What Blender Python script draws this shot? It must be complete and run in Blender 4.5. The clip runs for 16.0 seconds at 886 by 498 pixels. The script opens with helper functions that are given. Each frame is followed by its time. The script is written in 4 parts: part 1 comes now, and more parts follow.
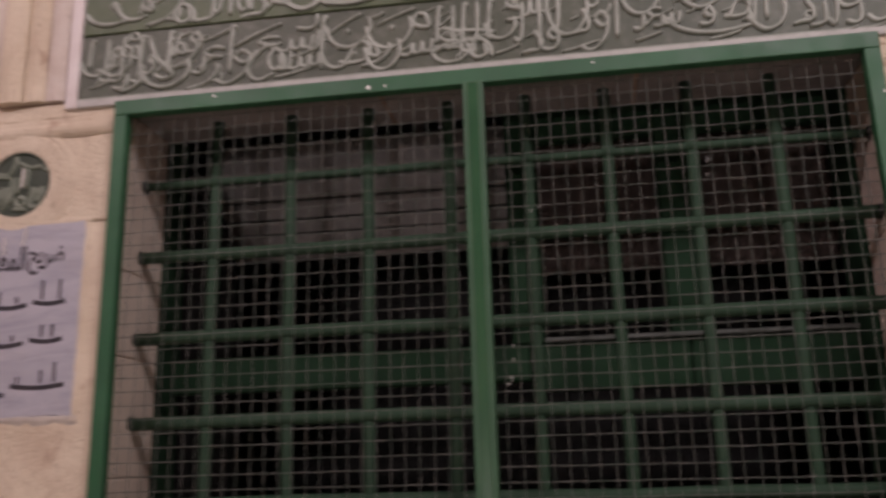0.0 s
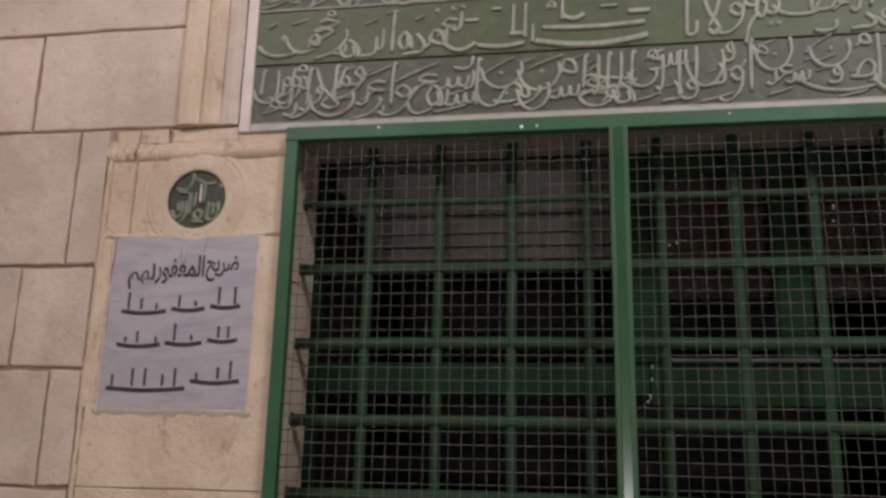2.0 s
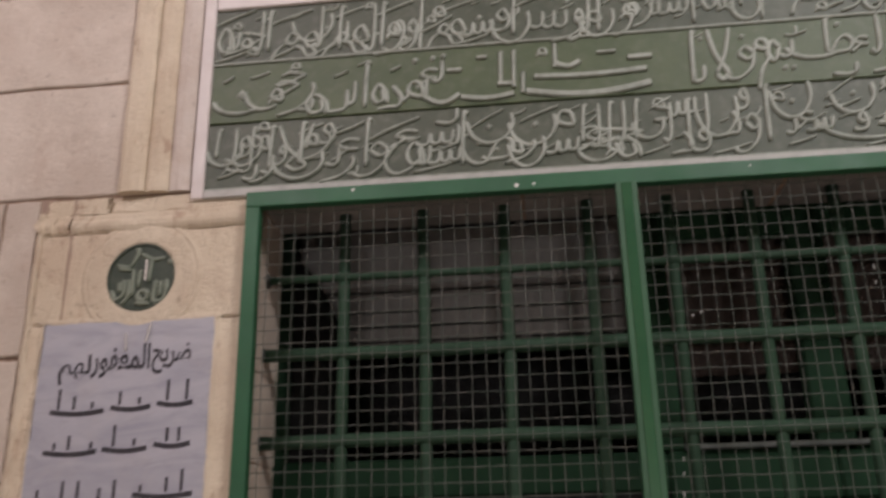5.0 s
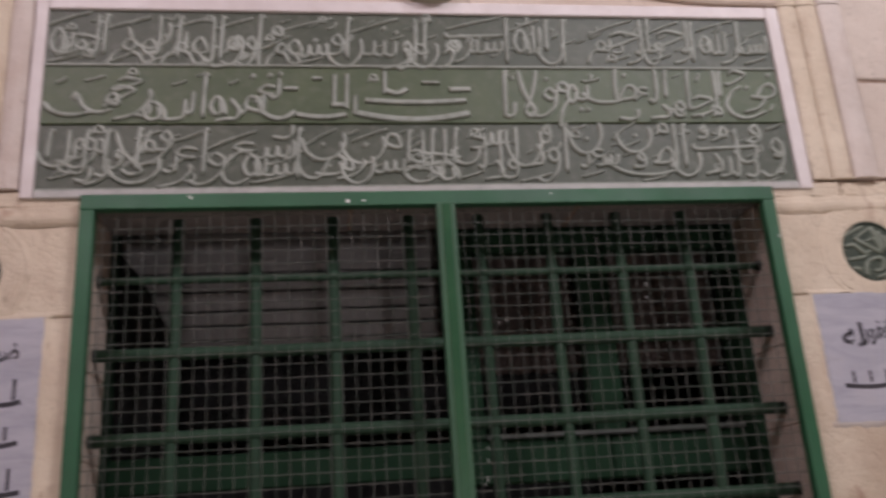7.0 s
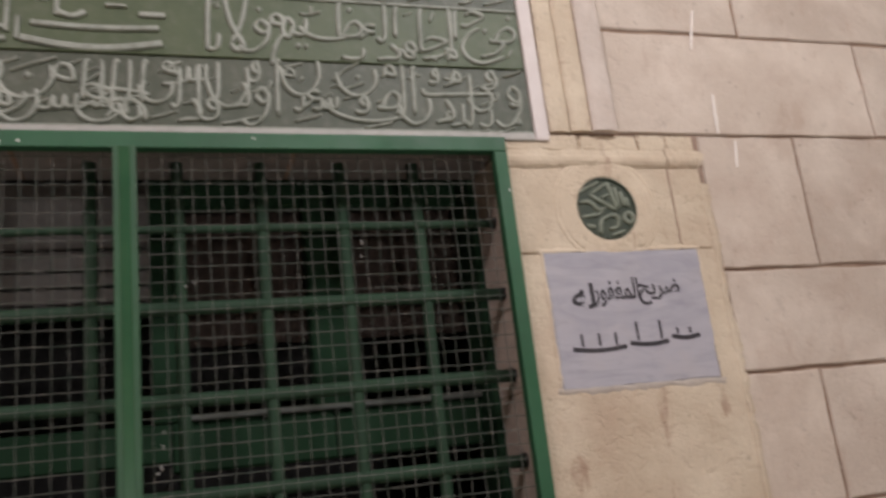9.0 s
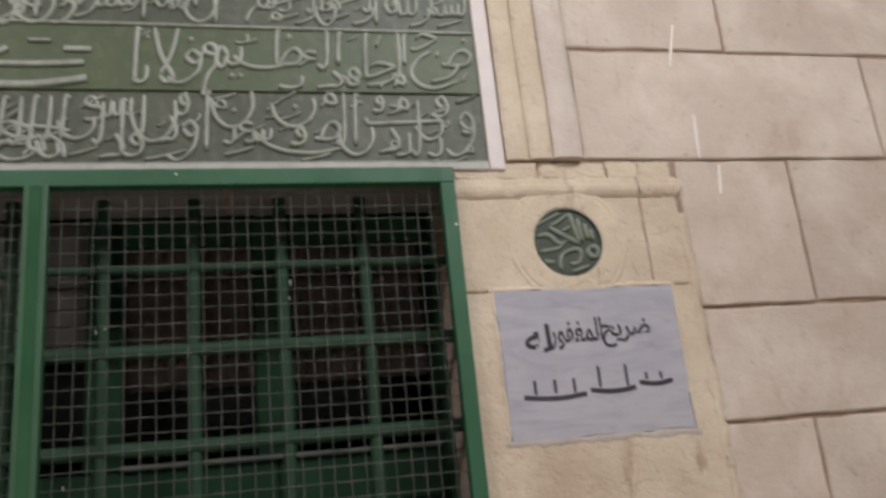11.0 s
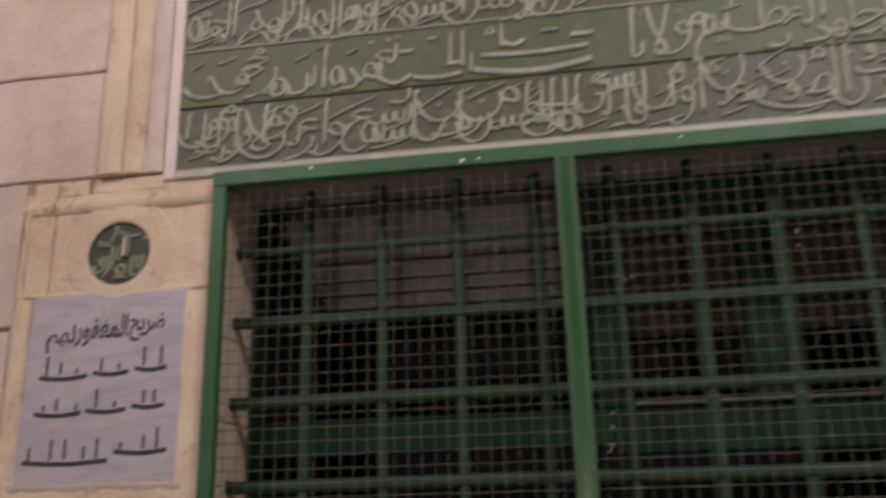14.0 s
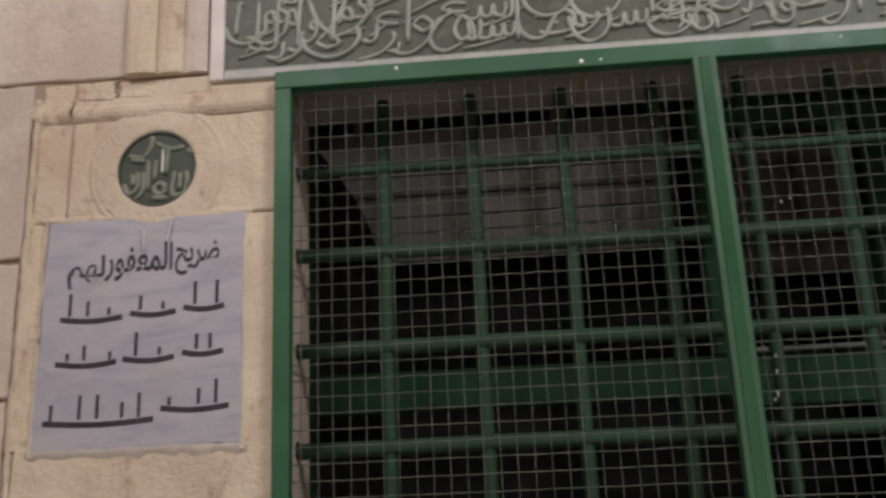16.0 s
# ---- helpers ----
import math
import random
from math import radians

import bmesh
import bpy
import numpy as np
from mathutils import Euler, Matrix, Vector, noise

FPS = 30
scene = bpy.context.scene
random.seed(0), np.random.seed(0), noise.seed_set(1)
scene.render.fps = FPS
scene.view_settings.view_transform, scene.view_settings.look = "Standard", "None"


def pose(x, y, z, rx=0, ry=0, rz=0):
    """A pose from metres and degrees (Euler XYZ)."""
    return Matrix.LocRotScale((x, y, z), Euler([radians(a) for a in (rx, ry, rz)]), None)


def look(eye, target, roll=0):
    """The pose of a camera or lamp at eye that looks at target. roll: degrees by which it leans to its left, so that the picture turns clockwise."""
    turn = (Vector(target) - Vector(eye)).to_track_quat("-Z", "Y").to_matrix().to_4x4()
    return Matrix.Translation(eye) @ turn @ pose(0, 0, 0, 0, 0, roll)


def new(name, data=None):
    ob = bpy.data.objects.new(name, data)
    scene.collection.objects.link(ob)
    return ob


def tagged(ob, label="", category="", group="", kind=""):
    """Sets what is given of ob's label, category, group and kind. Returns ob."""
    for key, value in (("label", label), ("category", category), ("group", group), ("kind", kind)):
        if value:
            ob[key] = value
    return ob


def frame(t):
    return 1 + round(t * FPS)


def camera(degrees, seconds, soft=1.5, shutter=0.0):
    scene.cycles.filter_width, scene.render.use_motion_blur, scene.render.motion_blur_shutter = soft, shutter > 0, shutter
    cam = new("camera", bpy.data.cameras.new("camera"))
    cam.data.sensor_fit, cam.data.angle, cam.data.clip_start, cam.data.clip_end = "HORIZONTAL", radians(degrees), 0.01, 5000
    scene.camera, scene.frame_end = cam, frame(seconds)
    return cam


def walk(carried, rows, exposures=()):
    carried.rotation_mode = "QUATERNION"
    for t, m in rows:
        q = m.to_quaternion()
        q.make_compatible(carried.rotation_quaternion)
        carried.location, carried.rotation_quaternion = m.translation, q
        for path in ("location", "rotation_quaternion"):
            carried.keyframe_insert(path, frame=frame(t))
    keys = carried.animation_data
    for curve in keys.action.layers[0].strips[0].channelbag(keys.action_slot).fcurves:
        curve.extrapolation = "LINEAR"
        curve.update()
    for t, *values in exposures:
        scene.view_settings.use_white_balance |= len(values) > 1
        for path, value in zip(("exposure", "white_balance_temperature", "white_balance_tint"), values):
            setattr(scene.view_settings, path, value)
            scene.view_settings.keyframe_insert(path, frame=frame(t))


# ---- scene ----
cam = camera(54.3, 16.0, soft=2.7, shutter=0.8)
PATH = [
    (0, (-0.009, -0.011, 1.447), (-0.293, 1.906, 1.941), -1.5),
    (0.5, (-0.099, -0.133, 1.447), (-0.434, 1.784, 1.908), -1.9),
    (1, (-0.179, -0.211, 1.449), (-0.49, 1.717, 1.879), -0.1),
    (1.5, (-0.247, -0.235, 1.463), (-0.544, 1.691, 1.914), 1.0),
    (2, (-0.279, -0.279, 1.463), (-0.603, 1.634, 1.946), 1.3),
    (2.5, (-0.274, -0.287, 1.467), (-0.649, 1.614, 1.964), 1.4),
    (3, (-0.258, -0.282, 1.476), (-0.701, 1.606, 1.965), 0.7),
    (3.2, (-0.259, -0.29, 1.475), (-0.725, 1.593, 1.962), 0.0),
    (5.3, (-0.418, 0.0, 1.538), (-0.55, 1.872, 2.23), -1.8),
    (5.5, (-0.423, -0.011, 1.535), (-0.506, 1.858, 2.243), -2.3),
    (6, (-0.448, -0.089, 1.536), (-0.429, 1.783, 2.241), -3.4),
    (6.5, (-0.481, -0.177, 1.525), (-0.367, 1.706, 2.19), -3.5),
    (7, (-0.487, -0.2, 1.524), (-0.216, 1.684, 2.139), -3.8),
    (7.5, (-0.468, -0.176, 1.528), (-0.052, 1.691, 2.112), -5.0),
    (8, (-0.376, -0.105, 1.538), (0.147, 1.744, 2.091), -5.8),
    (8.5, (-0.235, -0.042, 1.532), (0.339, 1.793, 2.085), -6.1),
    (9, (-0.129, -0.017, 1.531), (0.494, 1.81, 2.055), -6.7),
    (9.2, (-0.096, -0.001, 1.532), (0.543, 1.824, 2.042), -6.9),
    (11.3, (0.223, 0.033, 1.571), (0.573, 1.894, 2.216), -5.3),
    (11.5, (0.231, 0.018, 1.573), (0.492, 1.88, 2.255), -5.1),
    (12, (0.201, -0.055, 1.582), (0.339, 1.809, 2.292), -5.1),
    (12.5, (0.104, -0.144, 1.585), (0.127, 1.724, 2.299), -4.6),
    (13, (-0.068, -0.197, 1.559), (-0.107, 1.679, 2.251), -3.9),
    (13.5, (-0.177, -0.192, 1.531), (-0.298, 1.705, 2.153), -2.8),
    (14, (-0.194, -0.115, 1.499), (-0.485, 1.776, 2.082), -1.5),
    (14.5, (-0.274, 0.012, 1.49), (-0.687, 1.888, 2.047), -0.6),
    (15, (-0.374, 0.122, 1.486), (-0.826, 1.992, 2.031), 0.8),
    (15.5, (-0.507, 0.176, 1.492), (-0.828, 2.082, 2.004), -0.8),
    (16, (-0.621, 0.179, 1.495), (-0.742, 2.106, 2.017), -2.5),
]
# the film camera's white balance wanders a little on the way: seconds, stops, kelvin, tint
LOOKS = [(0.0, -0.09, 6750, 25), (0.6, -0.12, 6700, 22), (1.5, -0.10, 6650, 14), (2.5, -0.05, 6500, 9), (5.5, -0.01, 6500, 12), (6.6, -0.09, 6300, 17),
         (7.2, -0.10, 6250, 18), (8.0, -0.03, 6350, 14), (9.0, 0.03, 6500, 10), (11.5, 0.03, 6250, 5), (12.5, -0.03, 6400, 8), (13.4, -0.16, 6650, 13),
         (14.0, -0.10, 6900, 17), (14.8, 0.03, 6500, 10), (16.0, 0.02, 6450, 6)]
walk(cam, [(t, look(eye, target, roll)) for t, eye, target, roll in PATH], LOOKS)

# ---------------------------------------------------------------- world and lamps
world = bpy.data.worlds.new("night")
scene.world = world
world.use_nodes = True
world.node_tree.nodes["Background"].inputs[0].default_value = (0.010, 0.012, 0.020, 1)
world.node_tree.nodes["Background"].inputs[1].default_value = 1.0


def area_lamp(name, eye, target, size, watts, colour):
    data = bpy.data.lights.new(name, "AREA")
    data.shape, data.size, data.energy, data.color = "DISK", size, watts, colour
    ob = new(name, data)
    ob.matrix_world = look(eye, target)
    return ob


LAMP_EYES = ((-2.0, -0.75, 4.25), (1.4, -0.65, 4.25))
LAMP_WATTS = (57, 84)
LAMP_COLOURS = ((1.0, 0.87, 0.92), (0.98, 0.95, 0.97))
for eye, watts, colour in zip(LAMP_EYES, LAMP_WATTS, LAMP_COLOURS):
    area_lamp("portico_light", eye, (eye[0] * 0.5, 1.2, 2.1), 1.1, watts, colour)
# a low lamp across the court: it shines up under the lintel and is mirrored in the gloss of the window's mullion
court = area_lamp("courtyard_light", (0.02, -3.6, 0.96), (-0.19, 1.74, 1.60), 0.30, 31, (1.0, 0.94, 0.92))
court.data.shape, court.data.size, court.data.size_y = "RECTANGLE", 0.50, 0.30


# ---------------------------------------------------------------- materials
class Nodes:
    """A small builder for node materials."""

    def __init__(self, name):
        self.mat = bpy.data.materials.new(name)
        self.mat.use_nodes = True
        self.tree = self.mat.node_tree
        self.bsdf = self.tree.nodes["Principled BSDF"]
        self.coord = self.add("ShaderNodeTexCoord").outputs["Object"]

    def add(self, kind, **inputs):
        node = self.tree.nodes.new(kind)
        for key, value in inputs.items():
            self.put(node, key.replace("_", " "), value)
        return node

    def put(self, node, key, value):
        if isinstance(value, bpy.types.NodeSocket):
            self.tree.links.new(value, node.inputs[key])
        else:
            node.inputs[key].default_value = value

    def geo(self):
        return self.add("ShaderNodeNewGeometry").outputs["Position"]

    def noise(self, scale, detail=4, rough=0.55, vector=None, distortion=0.0):
        return self.add("ShaderNodeTexNoise", Scale=scale, Detail=detail, Roughness=rough, Distortion=distortion,
                        Vector=vector or self.geo()).outputs["Fac"]

    def ramp(self, fac, *stops):
        node = self.add("ShaderNodeValToRGB", Fac=fac)
        band = node.color_ramp.elements
        while len(band) < len(stops):
            band.new(0.5)
        for element, (at, colour) in zip(band, stops):
            element.position = at
            element.color = (*colour, 1) if isinstance(colour, tuple) else (colour, colour, colour, 1)
        return node.outputs["Color"]

    def mix(self, fac, a, b, blend="MIX"):
        node = self.tree.nodes.new("ShaderNodeMix")
        node.data_type, node.blend_type = "RGBA", blend
        for key, value in ((0, fac), (6, a), (7, b)):
            if isinstance(value, bpy.types.NodeSocket):
                self.tree.links.new(value, node.inputs[key])
            elif isinstance(value, tuple):
                node.inputs[key].default_value = (*value, 1)
            else:
                node.inputs[key].default_value = value
        return node.outputs[2]

    def bump(self, height, strength, distance):
        node = self.add("ShaderNodeBump", Height=height, Strength=strength, Distance=distance)
        self.put(self.bsdf, "Normal", node.outputs["Normal"])

    def done(self, colour, rough=0.6, metal=0.0, spec=0.5):
        self.put(self.bsdf, "Base Color", colour if isinstance(colour, bpy.types.NodeSocket) else (*colour, 1))
        self.put(self.bsdf, "Roughness", rough)
        self.put(self.bsdf, "Metallic", metal)
        self.put(self.bsdf, "Specular IOR Level", spec)
        return self.mat


def stone_material(name, light, dark, stain, relief=0.5, spread=1.0, rust=0.0):
    n = Nodes(name)
    rand = n.add("ShaderNodeObjectInfo").outputs["Random"]
    base = n.mix(n.ramp(n.noise(2.2, 5, 0.6), (0.3, 0.0), (0.72, 1.0)), dark, light)
    tone = n.ramp(rand, *((at, tuple(1 + spread * (v - 1) for v in c)) for at, c in ((0.0, (0.84, 0.82, 0.80)), (0.5, (0.97, 0.96, 0.95)), (1.0, (1.06, 1.04, 1.01)))))
    base = n.mix(1.0, base, tone, "MULTIPLY")
    base = n.mix(n.ramp(n.noise(6.5, 6, 0.66, distortion=0.6), (0.48, 0.0), (0.72, 0.52)), base, stain)
    pale = tuple(min(0.8, v * 1.16 + 0.03) for v in light)
    base = n.mix(n.ramp(n.noise(4.4, 7, 0.66, distortion=0.25), (0.46, 0.0), (0.72, 0.5)), base, pale)
    base = n.mix(n.ramp(n.noise(11, 6, 0.7, distortion=0.4), (0.60, 0.0), (0.72, 0.45)), base, tuple(v * 0.82 for v in dark))
    specks = n.ramp(n.noise(38, 3, 0.5), (0.67, 0.0), (0.76, 0.4))
    base = n.mix(specks, base, tuple(c * 0.55 for c in stain))
    if rust:
        upright = n.add("ShaderNodeMapping", Vector=n.geo(), Scale=(1.0, 1.0, 0.45)).outputs["Vector"]
        base = n.mix(n.ramp(n.noise(17, 5, 0.62, upright, 0.5), (0.60, 0.0), (0.70, rust)), base, (0.36, 0.235, 0.165))
    grain = n.noise(150, 3, 0.6)
    base = n.mix(0.12, base, n.ramp(grain, (0.2, 0.35), (0.8, 1.0)), "MULTIPLY")
    pits = n.ramp(n.noise(24, 5, 0.62), (0.30, 0.0), (0.48, 1.0))
    chips = n.ramp(n.noise(55, 4, 0.7), (0.34, 0.0), (0.50, 1.0))
    height = n.mix(0.25, n.mix(0.45, n.mix(0.4, pits, chips), n.noise(9, 4, 0.5)), grain)
    n.bump(height, relief, 0.009)
    return n.done(base, n.ramp(n.noise(14), (0.3, 0.62), (0.7, 0.86)), spec=0.35)


def paint_material(name, colour, rough, chips=0.0, chip_colour=(0.5, 0.5, 0.46), dust=0.3, spec=0.5):
    n = Nodes(name)
    base = n.mix(n.ramp(n.noise(7, 4), (0.3, 0.0), (0.7, 1.0)), tuple(c * 0.82 for c in colour), tuple(min(1, c * 1.15) for c in colour))
    base = n.mix(n.ramp(n.noise(30, 5, 0.7), (0.5, 0.0), (0.8, dust)), base, tuple(0.75 * c + 0.03 for c in colour))
    if chips:
        base = n.mix(n.ramp(n.noise(46, 4, 0.6), (0.76 - chips, 0.0), (0.775 - chips, 1.0)), base, chip_colour)
    n.bump(n.mix(0.5, n.noise(60, 4), n.noise(11, 2)), 0.22, 0.002)
    return n.done(base, n.ramp(n.noise(18), (0.3, max(rough - 0.1, 0.05)), (0.7, min(rough + 0.14, 1))), spec=spec)


BOSS_STONE = stone_material("olive_stained_limestone", (0.46, 0.43, 0.33), (0.36, 0.33, 0.24), (0.27, 0.24, 0.16), 0.5, 0.3)
JAMB_PALE = stone_material("pale_jamb_limestone", (0.63, 0.555, 0.495), (0.55, 0.47, 0.41), (0.45, 0.345, 0.275), 0.6, 0.4, 0.35)
ASHLAR = stone_material("ashlar_limestone", (0.635, 0.550, 0.470), (0.500, 0.415, 0.345), (0.43, 0.325, 0.258), 0.6, 0.6, 0.26)
CREAM = stone_material("cream_limestone", (0.665, 0.570, 0.440), (0.560, 0.455, 0.335), (0.45, 0.325, 0.235), 0.85, 0.35, 0.75)
ARCH_STONE = stone_material("arch_limestone", (0.60, 0.50, 0.415), (0.53, 0.430, 0.35), (0.45, 0.335, 0.255), 0.3, 0.5)
REVEAL_STONE = stone_material("reveal_limestone", (0.66, 0.565, 0.475), (0.53, 0.44, 0.365), (0.37, 0.29, 0.23), 0.9)
# darker copy of the reveal stone: the soffit's shade is put into its colour
SOFFIT_STONE = stone_material("shaded_soffit_limestone", (0.27, 0.25, 0.235), (0.21, 0.19, 0.18), (0.15, 0.13, 0.12), 0.6)


def mortar_material():
    n = Nodes("joint_mortar")
    c = n.ramp(n.noise(18, 5), (0.3, (0.21, 0.135, 0.098)), (0.7, (0.36, 0.255, 0.19)))
    n.bump(n.noise(70, 4), 0.5, 0.004)
    return n.done(c, 0.95, spec=0.2)


def marble_material():
    n = Nodes("grey_marble")
    slant = n.add("ShaderNodeMapping", Vector=n.geo(), Rotation=(0, 0.7, 0), Scale=(1.0, 1.0, 3.4)).outputs["Vector"]
    base = n.mix(n.ramp(n.noise(5, 6, 0.62, slant, 1.2), (0.42, 0.0), (0.70, 0.9)), (0.41, 0.395, 0.43), (0.295, 0.29, 0.335))
    base = n.mix(n.ramp(n.noise(13, 6, 0.7, slant, 0.5), (0.55, 0.0), (0.72, 0.5)), base, (0.24, 0.235, 0.27))
    base = n.mix(n.ramp(n.noise(9, 6, 0.7), (0.52, 0.0), (0.75, 0.5)), base, (0.44, 0.40, 0.39))
    n.bump(n.noise(40, 4), 0.12, 0.002)
    return n.done(base, n.ramp(n.noise(12), (0.3, 0.42), (0.7, 0.6)))


def white_frame_material():
    n = Nodes("white_marble_frame")
    base = n.mix(n.ramp(n.noise(5, 5, 0.65), (0.35, 0.0), (0.7, 1.0)), (0.56, 0.49, 0.46), (0.70, 0.64, 0.61))
    base = n.mix(n.ramp(n.noise(22, 5, 0.7), (0.58, 0.0), (0.8, 0.5)), base, (0.40, 0.33, 0.27))
    n.bump(n.noise(60, 4), 0.2, 0.002)
    return n.done(base, 0.55)


def relief_material(name, a, b, worn, amount):
    n = Nodes(name)
    base = n.mix(n.ramp(n.noise(9, 5, 0.6), (0.32, 0.0), (0.68, 1.0)), a, b)
    base = n.mix(n.ramp(n.noise(42, 5, 0.7), (0.48, 0.0), (0.70, amount)), base, worn)
    n.bump(n.noise(70, 4), 0.3, 0.002)
    return n.done(base, 0.55)


def wire_material():
    n = Nodes("painted_wire")
    base = n.ramp(n.noise(34, 5, 0.7), (0.36, (0.044, 0.064, 0.047)), (0.54, (0.104, 0.108, 0.092)), (0.80, (0.24, 0.23, 0.205)))
    return n.done(base, 0.5, 0.1)


def fabric_material(name, a, b):
    n = Nodes(name)
    base = n.mix(n.ramp(n.noise(5, 4), (0.3, 0.0), (0.7, 1.0)), a, b)
    n.bump(n.noise(200, 2), 0.3, 0.001)
    return n.done(base, 0.92, spec=0.2)


def gloss_material():
    n = Nodes("smooth_green_gloss")
    base = n.mix(n.ramp(n.noise(9, 4), (0.3, 0.0), (0.7, 1.0)), (0.028, 0.084, 0.040), (0.038, 0.104, 0.049))
    n.bump(n.noise(14, 2), 0.06, 0.001)
    return n.done(base, 0.20)


MORTAR = mortar_material()
MARBLE = marble_material()
WHITE_FRAME = white_frame_material()
GREEN = paint_material("green_gloss_paint", (0.020, 0.092, 0.039), 0.52, 0.0, dust=0.25)
GREEN_PALE = paint_material("pale_green_gloss_paint", (0.032, 0.094, 0.044), 0.5, 0.0, dust=0.3)
GLOSS_STRIP = gloss_material()
BAR_GREEN = paint_material("dusty_green_bar_paint", (0.021, 0.050, 0.027), 0.68, 0.0, dust=0.32, spec=0.3)
CASEMENT_GREEN = paint_material("dark_green_wood_paint", (0.0130, 0.037, 0.0180), 0.8, 0.0, dust=0.15, spec=0.15)
PANEL_GROUND = relief_material("green_panel_ground", (0.056, 0.078, 0.035), (0.077, 0.100, 0.046), (0.130, 0.14, 0.098), 0.4)
PANEL_DUSTY = relief_material("dusty_green_ground", (0.050, 0.060, 0.038), (0.076, 0.086, 0.057), (0.135, 0.140, 0.108), 0.6)
JOINT_BROWN = relief_material("brown_joint_mortar", (0.26, 0.175, 0.13), (0.36, 0.255, 0.195), (0.18, 0.115, 0.08), 0.5)
LETTER = relief_material("weathered_silver_letters", (0.245, 0.262, 0.220), (0.350, 0.368, 0.318), (0.130, 0.145, 0.108), 0.6)
DISC_GREEN = relief_material("dark_green_disc", (0.026, 0.038, 0.024), (0.046, 0.060, 0.040), (0.09, 0.10, 0.07), 0.45)
DISC_LETTER = relief_material("worn_green_letters", (0.150, 0.175, 0.130), (0.225, 0.245, 0.190), (0.075, 0.095, 0.06), 0.55)
WIRE = wire_material()
SHADED_FRAME = relief_material("shaded_marble_frame", (0.36, 0.345, 0.315), (0.45, 0.43, 0.40), (0.24, 0.235, 0.20), 0.5)
GREY_MORTAR = relief_material("grey_bedding_mortar", (0.42, 0.37, 0.325), (0.51, 0.45, 0.39), (0.33, 0.275, 0.235), 0.5)
LEDGE = relief_material("dusty_ledge_paint", (0.075, 0.085, 0.075), (0.115, 0.12, 0.11), (0.04, 0.05, 0.04), 0.5)
SOCKET = relief_material("rusty_socket", (0.010, 0.012, 0.009), (0.018, 0.017, 0.013), (0.03, 0.02, 0.014), 0.5)
LINT = relief_material("grey_lint", (0.30, 0.30, 0.28), (0.40, 0.40, 0.37), (0.2, 0.2, 0.18), 0.3)
INK = relief_material("black_letter_paint", (0.018, 0.016, 0.020), (0.030, 0.026, 0.030), (0.09, 0.08, 0.085), 0.35)
SLAT_GREY = relief_material("grey_slat_paint", (0.240, 0.227, 0.218), (0.308, 0.292, 0.280), (0.17, 0.16, 0.152), 0.5)
SHADOW_CLOTH = fabric_material("shadow_sheet", (0.012, 0.012, 0.012), (0.022, 0.020, 0.019))
RED_CLOTH = fabric_material("brown_red_curtain", (0.105, 0.080, 0.071), (0.150, 0.116, 0.104))
PLASTER = relief_material("chamber_shade_plaster", (0.030, 0.028, 0.030), (0.046, 0.043, 0.045), (0.02, 0.019, 0.02), 0.5)
PORTICO = stone_material("portico_stone", (0.42, 0.34, 0.27), (0.33, 0.26, 0.20), (0.25, 0.19, 0.14), 0.4)
PAVING = stone_material("pale_paving", (0.68, 0.64, 0.58), (0.60, 0.56, 0.50), (0.48, 0.44, 0.38), 0.3)
DRIP = relief_material("white_drip", (0.72, 0.66, 0.60), (0.80, 0.74, 0.68), (0.62, 0.55, 0.48), 0.3)
PAINT_CHIP = relief_material("bare_white_chip", (0.75, 0.72, 0.68), (0.85, 0.82, 0.78), (0.6, 0.58, 0.55), 0.2)


# ---------------------------------------------------------------- mesh helpers
def mesh_from(bm, name, material, smooth=False):
    data = bpy.data.meshes.new(name)
    bmesh.ops.recalc_face_normals(bm, faces=bm.faces[:])
    for f in bm.faces:
        f.smooth = smooth
    bm.to_mesh(data)
    bm.free()
    data.materials.append(material)
    return data


def part(name, bm, material, parent=None, label="", smooth=False):
    """Links a bmesh as one mesh object, under a thing or a part if one is given."""
    ob = new(name, mesh_from(bm, name, material, smooth))
    if parent is not None:
        ob.parent = parent
    if label:
        ob["label"] = label
    return ob


def thing(name, label, category, group="", kind=""):
    return tagged(new(name), label, category, group, kind)


def box(bm, x0, x1, y0, y1, z0, z1, bevel=0.0, segments=1):
    m = Matrix.LocRotScale(((x0 + x1) / 2, (y0 + y1) / 2, (z0 + z1) / 2), None, (x1 - x0, y1 - y0, z1 - z0))
    made = bmesh.ops.create_cube(bm, size=1.0, matrix=m)["verts"]
    if bevel:
        edges = list({e for v in made for e in v.link_edges})
        bmesh.ops.bevel(bm, geom=edges, offset=bevel, segments=segments, affect="EDGES", profile=0.5)
    return bm


def boxed(*size, bevel=0.0, segments=1):
    return box(bmesh.new(), *size, bevel=bevel, segments=segments)


def sweep(points, profile, closed_profile=True):
    """A profile of (off, depth) pairs carried along points in the xz plane; off goes along the curve's normal, depth along y."""
    bm = bmesh.new()
    rings = []
    for i, (x, y, z) in enumerate(points):
        a, b = points[max(i - 1, 0)], points[min(i + 1, len(points) - 1)]
        tx, tz = b[0] - a[0], b[2] - a[2]
        long = math.hypot(tx, tz) or 1.0
        nx, nz = -tz / long, tx / long
        rings.append([bm.verts.new((x + nx * o, y + d, z + nz * o)) for o, d in profile])
    n = len(profile)
    for r, s in zip(rings, rings[1:]):
        for i in range(n if closed_profile else n - 1):
            bm.faces.new((r[i], r[(i + 1) % n], s[(i + 1) % n], s[i]))
    bm.faces.new(rings[0])
    bm.faces.new(rings[-1][::-1])
    return bm


